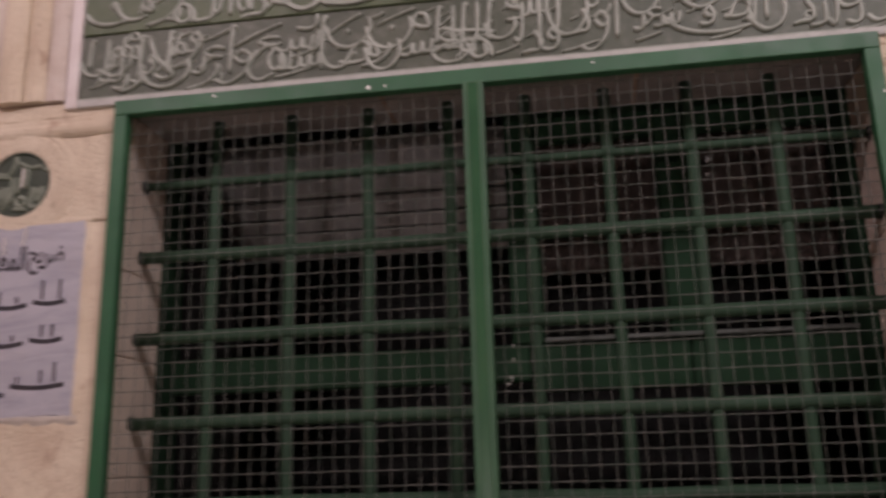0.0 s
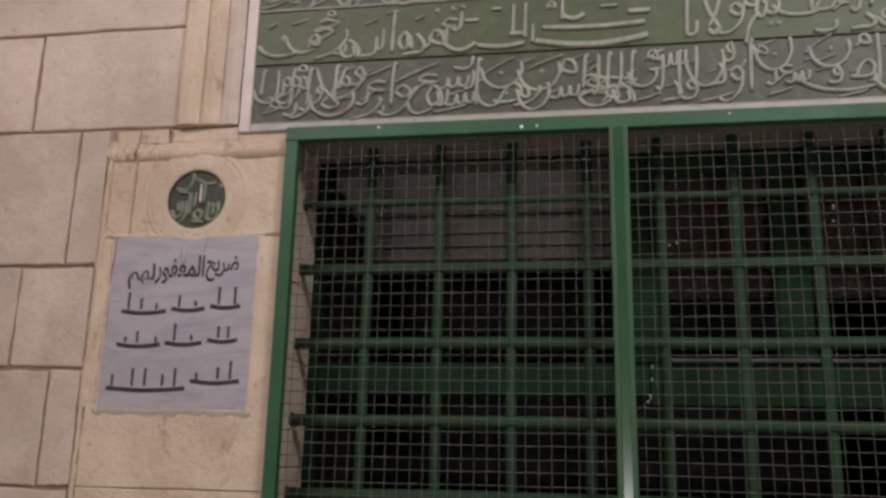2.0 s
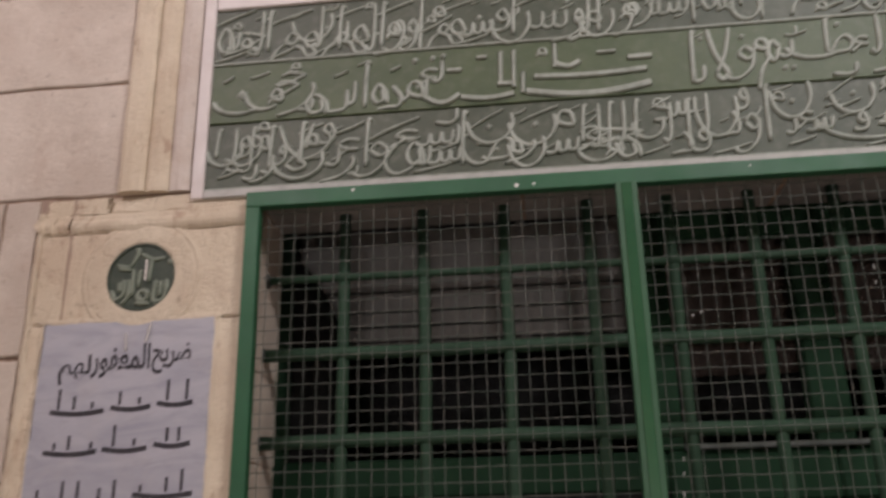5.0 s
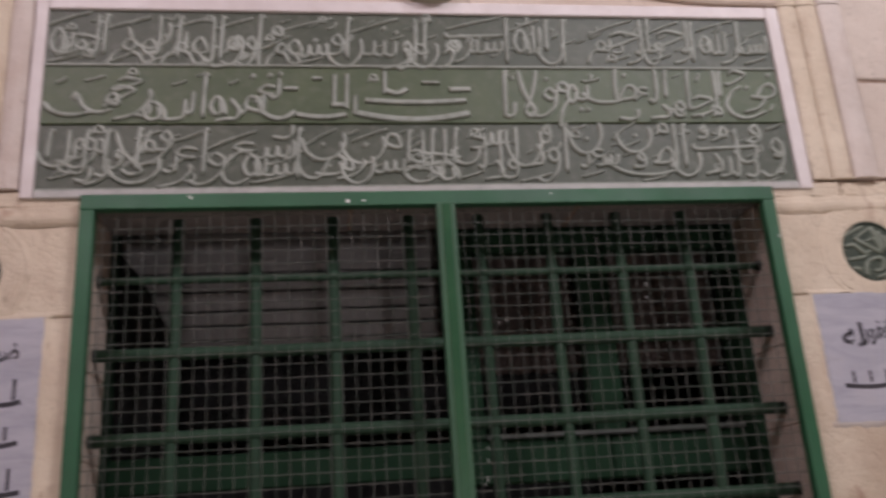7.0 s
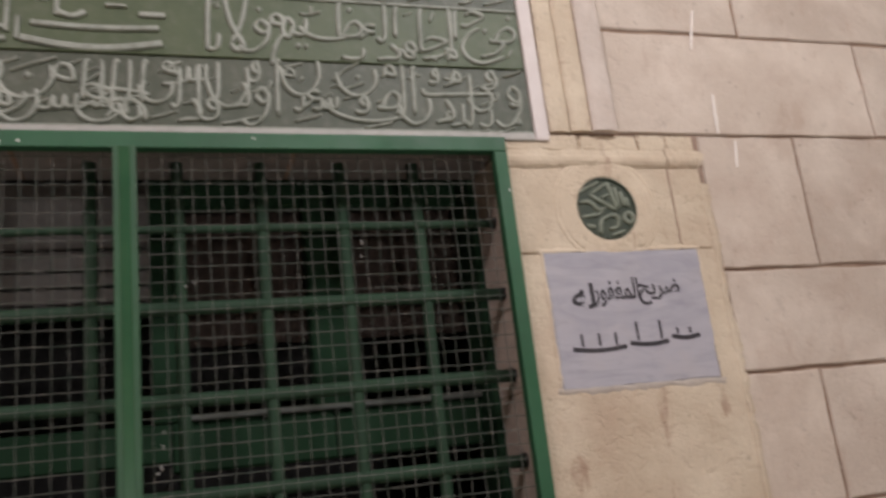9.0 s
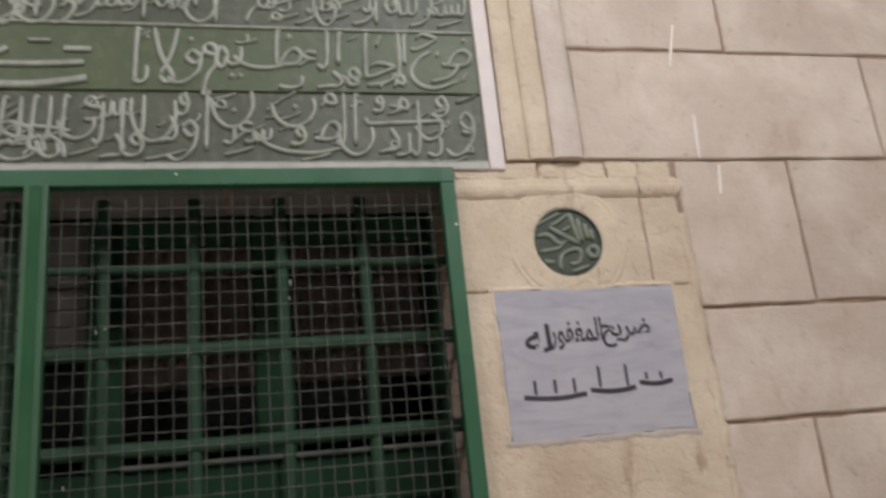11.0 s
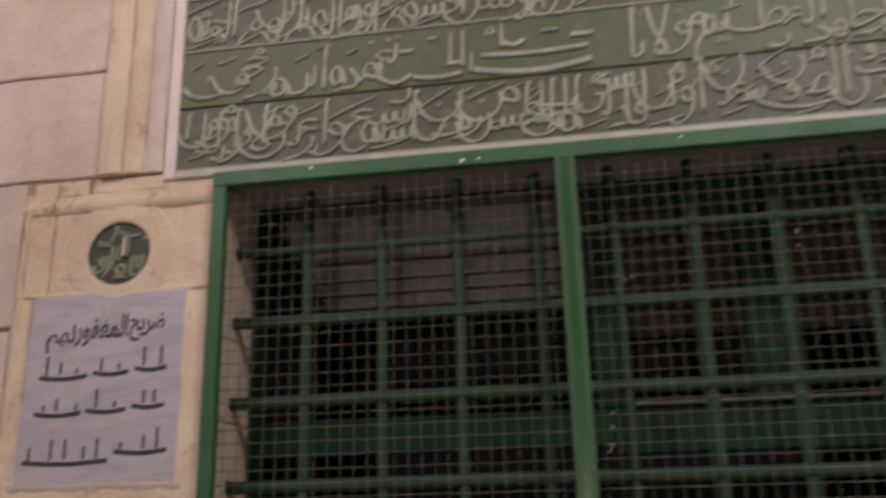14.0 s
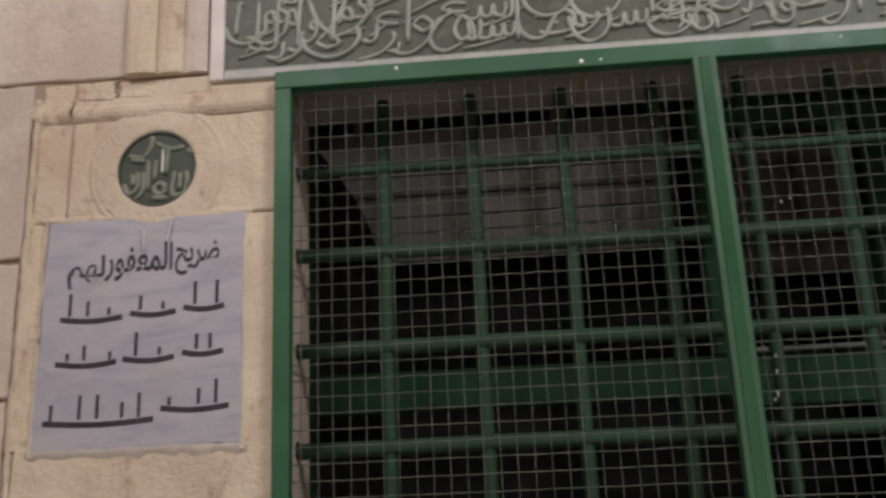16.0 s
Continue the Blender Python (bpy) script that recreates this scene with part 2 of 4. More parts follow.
def tube(points, radius, sides=6, closed=False):
    """A round rod through points in space."""
    bm = bmesh.new()
    rings = []
    count = len(points)
    for i, p in enumerate(points):
        a = points[(i - 1) % count if closed else max(i - 1, 0)]
        b = points[(i + 1) % count if closed else min(i + 1, count - 1)]
        along = (Vector(b) - Vector(a)).normalized()
        side = along.cross(Vector((0, 1, 0)))
        side = side.normalized() if side.length > 1e-4 else Vector((1, 0, 0))
        up = side.cross(along)
        rings.append([bm.verts.new(Vector(p) + radius * (math.cos(t) * side + math.sin(t) * up))
                      for t in (2 * math.pi * k / sides for k in range(sides))])
    pairs = list(zip(rings, rings[1:])) + ([(rings[-1], rings[0])] if closed else [])
    for r, s in pairs:
        for k in range(sides):
            bm.faces.new((r[k], r[(k + 1) % sides], s[(k + 1) % sides], s[k]))
    if not closed:
        bm.faces.new(rings[0])
        bm.faces.new(rings[-1][::-1])
    return bm


def lathe(cx, cz, y, profile, sides=48):
    """A round form about an axis along y: profile of (radius, depth towards the viewer)."""
    bm = bmesh.new()
    rings = []
    for r, d in profile:
        if r < 1e-6:
            rings.append([bm.verts.new((cx, y - d, cz))])
        else:
            rings.append([bm.verts.new((cx + r * math.cos(t), y - d, cz + r * math.sin(t)))
                          for t in (2 * math.pi * k / sides for k in range(sides))])
    for r, s in zip(rings, rings[1:]):
        for k in range(sides):
            a = r[k % len(r)], r[(k + 1) % len(r)]
            b = s[k % len(s)], s[(k + 1) % len(s)]
            face = [a[0], a[1], b[1], b[0]]
            unique = []
            for v in face:
                if v not in unique:
                    unique.append(v)
            if len(unique) > 2:
                bm.faces.new(unique)
    return bm


rng = random.Random(11)


def block(x0, x1, z0, z1, front, back, gap=0.006, edge=0.005, wobble=0.002, uneven=0.0013):
    """A dressed stone with worn, slightly crooked front edges."""
    bm = bmesh.new()
    front += rng.uniform(-uneven, uneven)
    corners = [(x0 + gap / 2, z0 + gap / 2), (x1 - gap / 2, z0 + gap / 2), (x1 - gap / 2, z1 - gap / 2), (x0 + gap / 2, z1 - gap / 2)]
    corners = [(x + rng.uniform(-wobble, wobble), z + rng.uniform(-wobble, wobble)) for x, z in corners]
    cx, cz = (x0 + x1) / 2, (z0 + z1) / 2
    rim, face = [], []
    steps = 9
    for i in range(4):
        (ax, az), (bx, bz) = corners[i], corners[(i + 1) % 4]
        for k in range(steps):
            f = k / steps
            j = 0 if k == 0 else wobble * 0.9
            rim.append((ax + (bx - ax) * f + rng.uniform(-j, j), az + (bz - az) * f + rng.uniform(-j, j)))
    for x, z in rim:
        inset = edge * rng.uniform(0.6, 1.5)
        face.append((x + math.copysign(min(inset, abs(cx - x)), cx - x) * (abs(x - cx) > 0.47 * (x1 - x0)),
                     z + math.copysign(min(inset, abs(cz - z)), cz - z) * (abs(z - cz) > 0.47 * (z1 - z0))))
    rings = [[bm.verts.new((x, back, z)) for x, z in rim], [bm.verts.new((x, front + edge * 0.9, z)) for x, z in rim],
             [bm.verts.new((x, front, z)) for x, z in face]]
    n = len(rim)
    for r, s in zip(rings, rings[1:]):
        for k in range(n):
            bm.faces.new((r[k], r[(k + 1) % n], s[(k + 1) % n], s[k]))
    bm.faces.new(rings[2])
    return bm


# ---------------------------------------------------------------- the setting
FACE = 1.775          # the facade's face
CORE = 1.7825          # the wall's core behind the dressed stones
INNER = 2.000         # the chamber's side of the wall
LEFT, RIGHT, TOP, SILL = -1.036, 0.667, 2.300, 1.225   # the window opening
HALL_LEFT, HALL_RIGHT, HALL_BACK, HALL_TOP = -4.2, 4.2, -4.4, 4.5

bm = bmesh.new()
box(bm, HALL_LEFT, LEFT, CORE, INNER, 0, HALL_TOP)
box(bm, RIGHT, HALL_RIGHT, CORE, INNER, 0, HALL_TOP)
box(bm, LEFT, RIGHT, CORE, INNER, TOP, HALL_TOP)
box(bm, LEFT, RIGHT, CORE, INNER, 0, SILL)
wall_front = tagged(part("wall_front", bm, MORTAR), "limestone ashlar wall with brown recessed mortar joints", "wall", kind="structure")

floor = tagged(part("floor", boxed(HALL_LEFT, HALL_RIGHT, HALL_BACK, CORE, -0.12, 0.0), PAVING), "worn pale limestone floor of the portico", "floor", kind="structure")
ceiling = tagged(part("ceiling", boxed(HALL_LEFT, HALL_RIGHT, HALL_BACK, CORE, HALL_TOP, HALL_TOP + 0.15), PORTICO), "plain plastered portico ceiling", "ceiling", kind="structure")
for name, size in (("wall_back", (HALL_LEFT, HALL_RIGHT, HALL_BACK - 0.2, HALL_BACK, 0, HALL_TOP)),
                   ("wall_left", (HALL_LEFT - 0.2, HALL_LEFT, HALL_BACK, INNER, 0, HALL_TOP)),
                   ("wall_right", (HALL_RIGHT, HALL_RIGHT + 0.2, HALL_BACK, INNER, 0, HALL_TOP))):
    tagged(part(name, boxed(*size), PORTICO), "plain pale stone wall closing the portico", "wall", kind="structure")

# the chamber behind the window: its unlit darkness is put into near-black surfaces
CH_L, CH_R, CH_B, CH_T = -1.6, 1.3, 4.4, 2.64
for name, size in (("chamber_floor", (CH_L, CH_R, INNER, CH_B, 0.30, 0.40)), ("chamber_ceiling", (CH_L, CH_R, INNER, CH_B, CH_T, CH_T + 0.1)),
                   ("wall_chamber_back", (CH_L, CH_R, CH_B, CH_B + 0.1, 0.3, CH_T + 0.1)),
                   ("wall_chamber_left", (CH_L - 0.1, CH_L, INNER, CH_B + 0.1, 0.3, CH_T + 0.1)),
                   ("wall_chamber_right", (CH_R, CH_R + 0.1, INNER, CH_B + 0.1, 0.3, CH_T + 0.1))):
    tagged(part(name, boxed(*size), PLASTER), "tomb chamber surface, its unlit darkness put into the colour", "wall", kind="structure")

# stone lining of the window opening
lining = thing("window_reveal", "rough grey-brown stone lining of the window opening", "window reveal", kind="structure")
for x0, x1 in ((LEFT - 0.09, LEFT), (RIGHT, RIGHT + 0.09)):
    z = SILL
    for high in (0.22, 0.27, 0.20, TOP - SILL - 0.69):
        part("reveal_stone", boxed(x0 - (0.0 if x0 < 0 else 0.004), x1 + (0.004 if x0 < 0 else 0.0), FACE + 0.012, INNER + 0.002, z + 0.0006, z + high - 0.0006, bevel=0.004), REVEAL_STONE, lining)
        z += high
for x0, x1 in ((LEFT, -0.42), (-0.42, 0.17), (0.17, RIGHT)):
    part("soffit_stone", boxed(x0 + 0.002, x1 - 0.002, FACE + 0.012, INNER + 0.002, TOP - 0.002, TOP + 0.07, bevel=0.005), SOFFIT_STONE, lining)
part("sill_stone", boxed(LEFT + 0.002, RIGHT - 0.002, FACE - 0.004, INNER + 0.002, SILL - 0.10, SILL, bevel=0.008), CREAM, lining)


# ---------------------------------------------------------------- painted window screen in front of the bars
WIN_L, WIN_R, WIN_T, WIN_B = -1.045, 0.660, 2.311, 1.220
MUL_L, MUL_R = -0.2165, -0.1705
STILE, RAIL = 0.033, 0.037
screen = thing("window_screen", "green gloss-painted steel window screen with woven wire mesh", "window screen")
part("top_rail", boxed(WIN_L, WIN_R, 1.745, 1.773, WIN_T - RAIL, WIN_T, bevel=0.0025, segments=2), GREEN, screen)
part("bottom_rail", boxed(WIN_L, WIN_R, 1.745, 1.773, WIN_B, WIN_B + RAIL, bevel=0.0025, segments=2), GREEN, screen)
# lower rail takes the bars' darker paint: its weaker light is in the colour
part("lower_rail", boxed(WIN_L + STILE, WIN_R - STILE, 1.752, 1.773, 1.343, 1.368, bevel=0.0025, segments=2), BAR_GREEN, screen, "lower rail with its weaker light put into darker green")
for x in (WIN_L, WIN_R - STILE):
    part("stile", boxed(x, x + STILE, 1.746, 1.773, WIN_B + RAIL, WIN_T - RAIL, bevel=0.0025, segments=2), GREEN, screen)
bm = boxed(MUL_L, MUL_R, 1.741, 1.768, WIN_B + RAIL, WIN_T - RAIL + 0.004, bevel=0.003, segments=2)
part("mullion", bm, GREEN_PALE, screen, "paler green mullion")
part("cover_strip", boxed((MUL_L + MUL_R) / 2 - 0.011, (MUL_L + MUL_R) / 2 + 0.011, 1.7385, 1.7415, WIN_B + RAIL, WIN_T - RAIL, bevel=0.001), GLOSS_STRIP, screen, "smooth glossy green cover strip")
for x, z, w, h in ((-0.430, 2.2855, 0.004, 0.010), (-0.392, 2.2865, 0.004, 0.006), (0.071, 2.298, 0.003, 0.005), (-0.797, 2.300, 0.003, 0.008), (0.653, 2.175, 0.008, 0.006)):
    part("paint_chip", lathe(x, z, 1.7449, [(h * 0.5, 0.0), (h * 0.35, 0.0012), (0, 0.0014)], 7), PAINT_CHIP, screen, "bare white spot in the green paint")

# woven wire mesh: each wire runs its whole length and weaves over and under its neighbours
PITCH = 0.0302
across = int((WIN_R - WIN_L - 0.05) / PITCH)
upward = int((WIN_T - WIN_B - 0.05) / PITCH)
xs = [WIN_L + 0.034 + PITCH * (i + 0.5) for i in range(across)]
zs = [WIN_T - 0.034 - PITCH * (i + 0.5) for i in range(upward + 1)]
for i, x in enumerate(xs):
    drift = rng.uniform(-0.0015, 0.0015)
    pts = [(x + drift * math.sin(3 * k / len(zs)) + rng.uniform(-0.0006, 0.0006), 1.7705 + 0.0014 * (-1) ** (i + k), z) for k, z in enumerate(zs)]
    pts = [(x, 1.7705, WIN_T - 0.024)] + pts + [(x, 1.7705, WIN_B + 0.024)]
    part("wire", tube(pts, 0.00094, 4), WIRE, screen, smooth=True)
for k, z in enumerate(zs):
    drift = rng.uniform(-0.002, 0.002)
    pts = [(x, 1.7705 - 0.0014 * (-1) ** (i + k), z + drift * math.sin(4 * i / len(xs)) + rng.uniform(-0.0006, 0.0006)) for i, x in enumerate(xs)]
    pts = [(WIN_L + 0.02, 1.7705, z)] + pts + [(WIN_R - 0.02, 1.7705, z)]
    part("wire", tube(pts, 0.00094, 4), WIRE, screen, smooth=True)

# pale flecks of paint and lint caught in the mesh
for x, z, h in ((0.293, 2.063, 0.011), (-0.131, 1.690, 0.006), (-0.133, 1.662, 0.007), (-0.137, 1.622, 0.012), (-0.081, 1.978, 0.007), (-0.064, 1.984, 0.005), (-0.143, 1.612, 0.006), (0.290, 2.030, 0.005)):
    part("paint_fleck", tube([(x, 1.7680, z - h / 2), (x + 0.001, 1.7672, z), (x - 0.0005, 1.7680, z + h / 2)], 0.0016, 5), LINT, screen, "pale fleck caught in the mesh", smooth=True)

# ---------------------------------------------------------------- old iron grille behind it
grille = thing("iron_grille", "thick round iron window bars in dusty green paint", "window grille")
BAR_Y = 1.895
BAR_X = [-0.848, -0.657, -0.466, -0.272, -0.088, 0.097, 0.283, 0.467]
BAR_Z = [2.141, 1.960, 1.762, 1.566, 1.385]
for x in BAR_X:
    part("upright_bar", tube([(x + rng.uniform(-0.002, 0.002), BAR_Y, z) for z in np.linspace(SILL - 0.002, TOP + 0.002, 7)], 0.0138, 12), BAR_GREEN, grille, smooth=True)
for i, z in enumerate(BAR_Z):
    r = 0.0100 if i == 0 else 0.0152
    part("cross_bar", tube([(x, BAR_Y - 0.004, z + rng.uniform(-0.002, 0.002)) for x in np.linspace(LEFT - 0.004, RIGHT + 0.004, 10)], r, 10), BAR_GREEN, grille, smooth=True)
    for x in (LEFT + 0.004, RIGHT - 0.004):
        bm = bmesh.new()
        bmesh.ops.create_icosphere(bm, subdivisions=2, radius=1.0, matrix=Matrix.LocRotScale((x, BAR_Y - 0.004, z), None, (0.010, 0.020, 0.0170)))
        for v in bm.verts:
            v.co += Vector((rng.uniform(-1, 1), rng.uniform(-1, 1), rng.uniform(-1, 1))) * 0.003
        part("socket", bm, SOCKET, grille, "dark rusty lump where the bar enters the stone", smooth=True)
    for x in BAR_X:
        bm = bmesh.new()
        bmesh.ops.create_icosphere(bm, subdivisions=2, radius=1.0, matrix=Matrix.LocRotScale((x, BAR_Y - 0.002, z), None, (0.0200, 0.0178, 0.0175)))
        part("joint_collar", bm, BAR_GREEN, grille, smooth=True)

# ---------------------------------------------------------------- inner casement, slatted shutter, curtain and shadow sheet
casement = thing("inner_casement", "dark green painted wooden casement window behind the bars", "casement window")
CY0, CY1 = 2.10, 2.145
part("outer_stile", boxed(LEFT - 0.045, LEFT - 0.004, 2.004, CY1, SILL, TOP + 0.05, bevel=0.004), CASEMENT_GREEN, casement)
part("outer_stile", boxed(RIGHT - 0.020, RIGHT + 0.050, 2.004, CY1, SILL, TOP + 0.05, bevel=0.004), CASEMENT_GREEN, casement)
part("centre_post", boxed(-0.155, -0.075, CY0 - 0.006, CY1, 1.738, TOP + 0.05, bevel=0.004), CASEMENT_GREEN, casement)
part("meeting_stile", boxed(0.222, 0.312, CY0 - 0.012, CY1, 1.738, TOP + 0.05, bevel=0.005), CASEMENT_GREEN, casement)
part("middle_rail", boxed(LEFT - 0.004, -0.115, CY0, CY1, 1.648, 1.738, bevel=0.005), CASEMENT_GREEN, casement)
part("middle_rail", boxed(-0.113, 0.266, CY0 - 0.004, CY1, 1.622, 1.738, bevel=0.006), CASEMENT_GREEN, casement)
part("middle_rail", boxed(0.268, RIGHT - 0.020, CY0 - 0.004, CY1, 1.622, 1.738, bevel=0.006), CASEMENT_GREEN, casement)
part("ledge_strip", boxed(-0.075, RIGHT - 0.020, CY0 - 0.020, CY0 - 0.005, 1.738, 1.749, bevel=0.003), LEDGE, casement, "dusty ledge strip")
for x0, x1 in ((-0.075, 0.222), (0.312, RIGHT - 0.020)):
    part("top_rail", boxed(x0, x1, CY0, CY1, 2.262, TOP + 0.05, bevel=0.005), CASEMENT_GREEN, casement)

boarding = thing("boarded_screen", "grey painted boarded screen with open gaps inside the chamber", "screen")
SH_L, SH_R, SH_Y = -1.10, -0.140, 2.40
for k, (low, high) in enumerate(((2.312, 2.436), (2.252, 2.306), (2.192, 2.246), (2.147, 2.186), (2.102, 2.141), (2.066, 2.096))):
    bm = bmesh.new()
    tilt = Matrix.Translation(((SH_L + SH_R) / 2, SH_Y, (low + high) / 2)) @ Matrix.Rotation(radians(5 + 3 * k), 4, "X")
    made = bmesh.ops.create_cube(bm, size=1.0, matrix=tilt @ Matrix.Diagonal((SH_R - SH_L, 0.012, high - low, 1)))["verts"]
    bmesh.ops.bevel(bm, geom=list({e for v in made for e in v.link_edges}), offset=0.003, segments=1, affect="EDGES")
    part("board", bm, SLAT_GREY, boarding)
for x in (SH_L + 0.1, -0.45, SH_R - 0.03):
    part("batten", boxed(x, x + 0.03, SH_Y + 0.020, SH_Y + 0.045, 2.08, CH_T + 0.001, bevel=0.003), SLAT_GREY, boarding)


def drape(name, label, x0, x1, y, z0, z1, folds, depth, material, edge=None):
    """A hanging cloth with folds; edge(f) cuts back its right side, f going from top to bottom."""
    bm = bmesh.new()
    nx, nz = 40, 28
    rows = []
    for j in range(nz + 1):
        f = j / nz
        right = x1 if edge is None else x0 + (x1 - x0) * edge(f)
        rows.append([bm.verts.new((x0 + (right - x0) * i / nx, y + depth * math.sin(folds * 2 * math.pi * i / nx + 0.6 * f) + 0.01 * f, z1 + (z0 - z1) * f)) for i in range(nx + 1)])
    for a, b in zip(rows, rows[1:]):
        for i in range(nx):
            bm.faces.new((a[i], a[i + 1], b[i + 1], b[i]))
    bmesh.ops.solidify(bm, geom=bm.faces[:], thickness=0.003)
    ob = thing(name, label, "curtain")
    part("cloth", bm, material, ob, smooth=True)
    part("curtain_rod", tube([(x0 - 0.02, y, z1), (x1 + 0.02, y, z1)], 0.008, 8), CASEMENT_GREEN, ob)
    part("rod_bracket", boxed(x0 - 0.02, x0, y - 0.008, y + 0.008, z1, CH_T + 0.001), CASEMENT_GREEN, ob)
    part("rod_bracket", boxed(x1, x1 + 0.02, y - 0.008, y + 0.008, z1, CH_T + 0.001), CASEMENT_GREEN, ob)
    return ob


# added black sheet: its curved edge draws the arch-shaped shadow over the boards
drape("shadow_sheet", "added black sheet shaped as an arch shadow in the chamber", -1.22, -0.895, 2.155, 1.35, 2.58, 5, 0.006, SHADOW_CLOTH,
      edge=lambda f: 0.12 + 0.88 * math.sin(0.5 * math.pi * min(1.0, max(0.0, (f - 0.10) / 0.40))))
drape("window_curtain", "faded brown-red curtain hanging behind the casement", -0.09, 0.68, 2.20, 1.93, 2.58, 11, 0.012, RED_CLOTH)

# ---------------------------------------------------------------- carved mouldings beside the inscription
def moulded_jamb(x0, x1, inner_on_right, pale, group):
    """An upright stone moulding in strips of different depth, in two lengths of stone."""
    jamb = thing("moulded_jamb", "cream limestone upright moulding beside the carved inscription", "stone moulding", group)
    strips = [(0.00, 0.30, 0.006), (0.30, 0.62, 0.011), (0.62, 1.00, 0.019)]   # from the inscription outwards
    for z0, z1 in ((2.338, 2.866), (2.870, 3.60)):
        for a, b, proud in strips:
            fa, fb = (x1 - (x1 - x0) * b, x1 - (x1 - x0) * a) if inner_on_right else (x0 + (x1 - x0) * a, x0 + (x1 - x0) * b)
            bm = bmesh.new()
            n = 10
            ring = []
            for k in range(n + 1):
                z = z0 + (z1 - z0) * k / n
                w = rng.uniform(-0.0012, 0.0012)
                e = 0.009
                ring.append([bm.verts.new(p) for p in ((fa, CORE + 0.01, z), (fa + w, FACE - proud + e * 0.5, z), (fa + e + w, FACE - proud, z),
                                                       ((fa + fb) / 2, FACE - proud - 0.003, z), (fb - e - w, FACE - proud, z), (fb - w, FACE - proud + e * 0.5, z), (fb, CORE + 0.01, z))])
            for r, s in zip(ring, ring[1:]):
                for i in range(7):
                    bm.faces.new((r[i], r[(i + 1) % 7], s[(i + 1) % 7], s[i]))
            bm.faces.new(ring[0])
            bm.faces.new(ring[-1][::-1])
            part("moulding_strip", bm, JAMB_PALE if a == pale else CREAM, jamb)
    return jamb


moulded_jamb(-1.365, -1.194, True, 0.00, "upright mouldings")
moulded_jamb(0.796, 0.978, False, 0.62, "upright mouldings")

# ---------------------------------------------------------------- curved moulding above the inscription
ARCH_C = -0.195


def arch_z(x):
    u = max(0.0, 1.0 - abs(x - ARCH_C) / 1.0)
    return 2.868 + 0.30 * u ** 2.73


arch = thing("arch_moulding", "cream limestone moulding curving up in two sweeps above the inscription", "stone moulding")
PROFILE = [(0.000, 0.03), (0.000, -0.006), (0.006, -0.012), (0.014, -0.012), (0.020, -0.018), (0.030, -0.030), (0.040, -0.033), (0.050, -0.030), (0.056, -0.026),
           (0.060, -0.036), (0.072, -0.046), (0.084, -0.046), (0.094, -0.036), (0.097, -0.020), (0.097, 0.03)]
for a, b in ((-1.19, -0.782), (-0.778, -0.200), (-0.190, 0.356), (0.360, 0.792)):
    pts = [(x, FACE, arch_z(x)) for x in np.linspace(a, b, 26)]
    part("arch_stone", sweep(pts, [(o * 1.12, d) for o, d in PROFILE]), ARCH_STONE, arch)

# flat stones between the inscription and the curve, and above it
def field_stone(x0, x1, low, high, front):
    bm = bmesh.new()
    n = 16
    fr, bk = [], []
    for i in range(n + 1):
        x = x0 + (x1 - x0) * i / n
        fr.append((bm.verts.new((x, front, low(x))), bm.verts.new((x, front, high(x)))))
        bk.append((bm.verts.new((x, CORE + 0.01, low(x))), bm.verts.new((x, CORE + 0.01, high(x)))))
    for i in range(n):
        bm.faces.new((fr[i][0], fr[i + 1][0], fr[i + 1][1], fr[i][1]))
        bm.faces.new((fr[i][0], bk[i][0], bk[i + 1][0], fr[i + 1][0]))
        bm.faces.new((fr[i][1], fr[i + 1][1], bk[i + 1][1], bk[i][1]))
    for i in (0, n):
        bm.faces.new((fr[i][0], fr[i][1], bk[i][1], bk[i][0]))
    part("field_stone", bm, ARCH_STONE, arch)


for a, b in ((-1.188, -0.302), (-0.299, -0.091), (-0.088, 0.790)):
    field_stone(a, b, lambda x: 2.8625, lambda x: arch_z(x) + 0.004, FACE + 0.004)
for a, b in ((-1.19, -0.60), (-0.597, 0.10), (0.103, 0.792)):
    field_stone(a, b, lambda x: arch_z(x) + 0.105, lambda x: 3.60, FACE + 0.002)


# ---------------------------------------------------------------- writing
GLYPHS = {}
# letter strokes in a unit field, x to the right and height upwards
GLYPHS["alif"] = [((0.72, 1.0), (0.55, 0.55), (0.42, 0.0)), ((0.72, 1.0), (1.0, 0.93))]
GLYPHS["lam"] = [((0.92, 1.0), (0.86, 0.45), (0.72, 0.12), (0.38, 0.0), (0.0, 0.10))]
GLYPHS["lam_in"] = [((0.85, 1.0), (0.80, 0.20), (0.50, 0.02), (0.0, 0.0))]
GLYPHS["tooth"] = [((0.95, 1.0), (0.88, 0.25), (0.50, 0.0), (0.0, 0.15))]
GLYPHS["hah"] = [((0.0, 0.72), (0.35, 1.0), (1.0, 0.74)), ((1.0, 0.74), (0.50, 0.32), (0.0, 0.0), (-0.25, 0.02))]
GLYPHS["hahfin"] = [((0.45, 0.95), (0.20, 0.78), (0.0, 0.42), (0.14, 0.10), (0.50, 0.0), (1.0, 0.20))]
GLYPHS["dal"] = [((0.62, 1.0), (0.95, 0.50), (0.82, 0.12), (0.42, 0.10), (0.0, 0.0))]
GLYPHS["ra"] = [((0.95, 1.0), (0.98, 0.70), (0.62, 0.22), (0.0, 0.0))]
GLYPHS["sin"] = [((1.0, 1.0), (0.94, 0.25), (0.72, 0.25), (0.70, 0.90), (0.62, 0.20), (0.42, 0.22), (0.40, 0.85), (0.30, 0.10), (0.0, 0.10))]
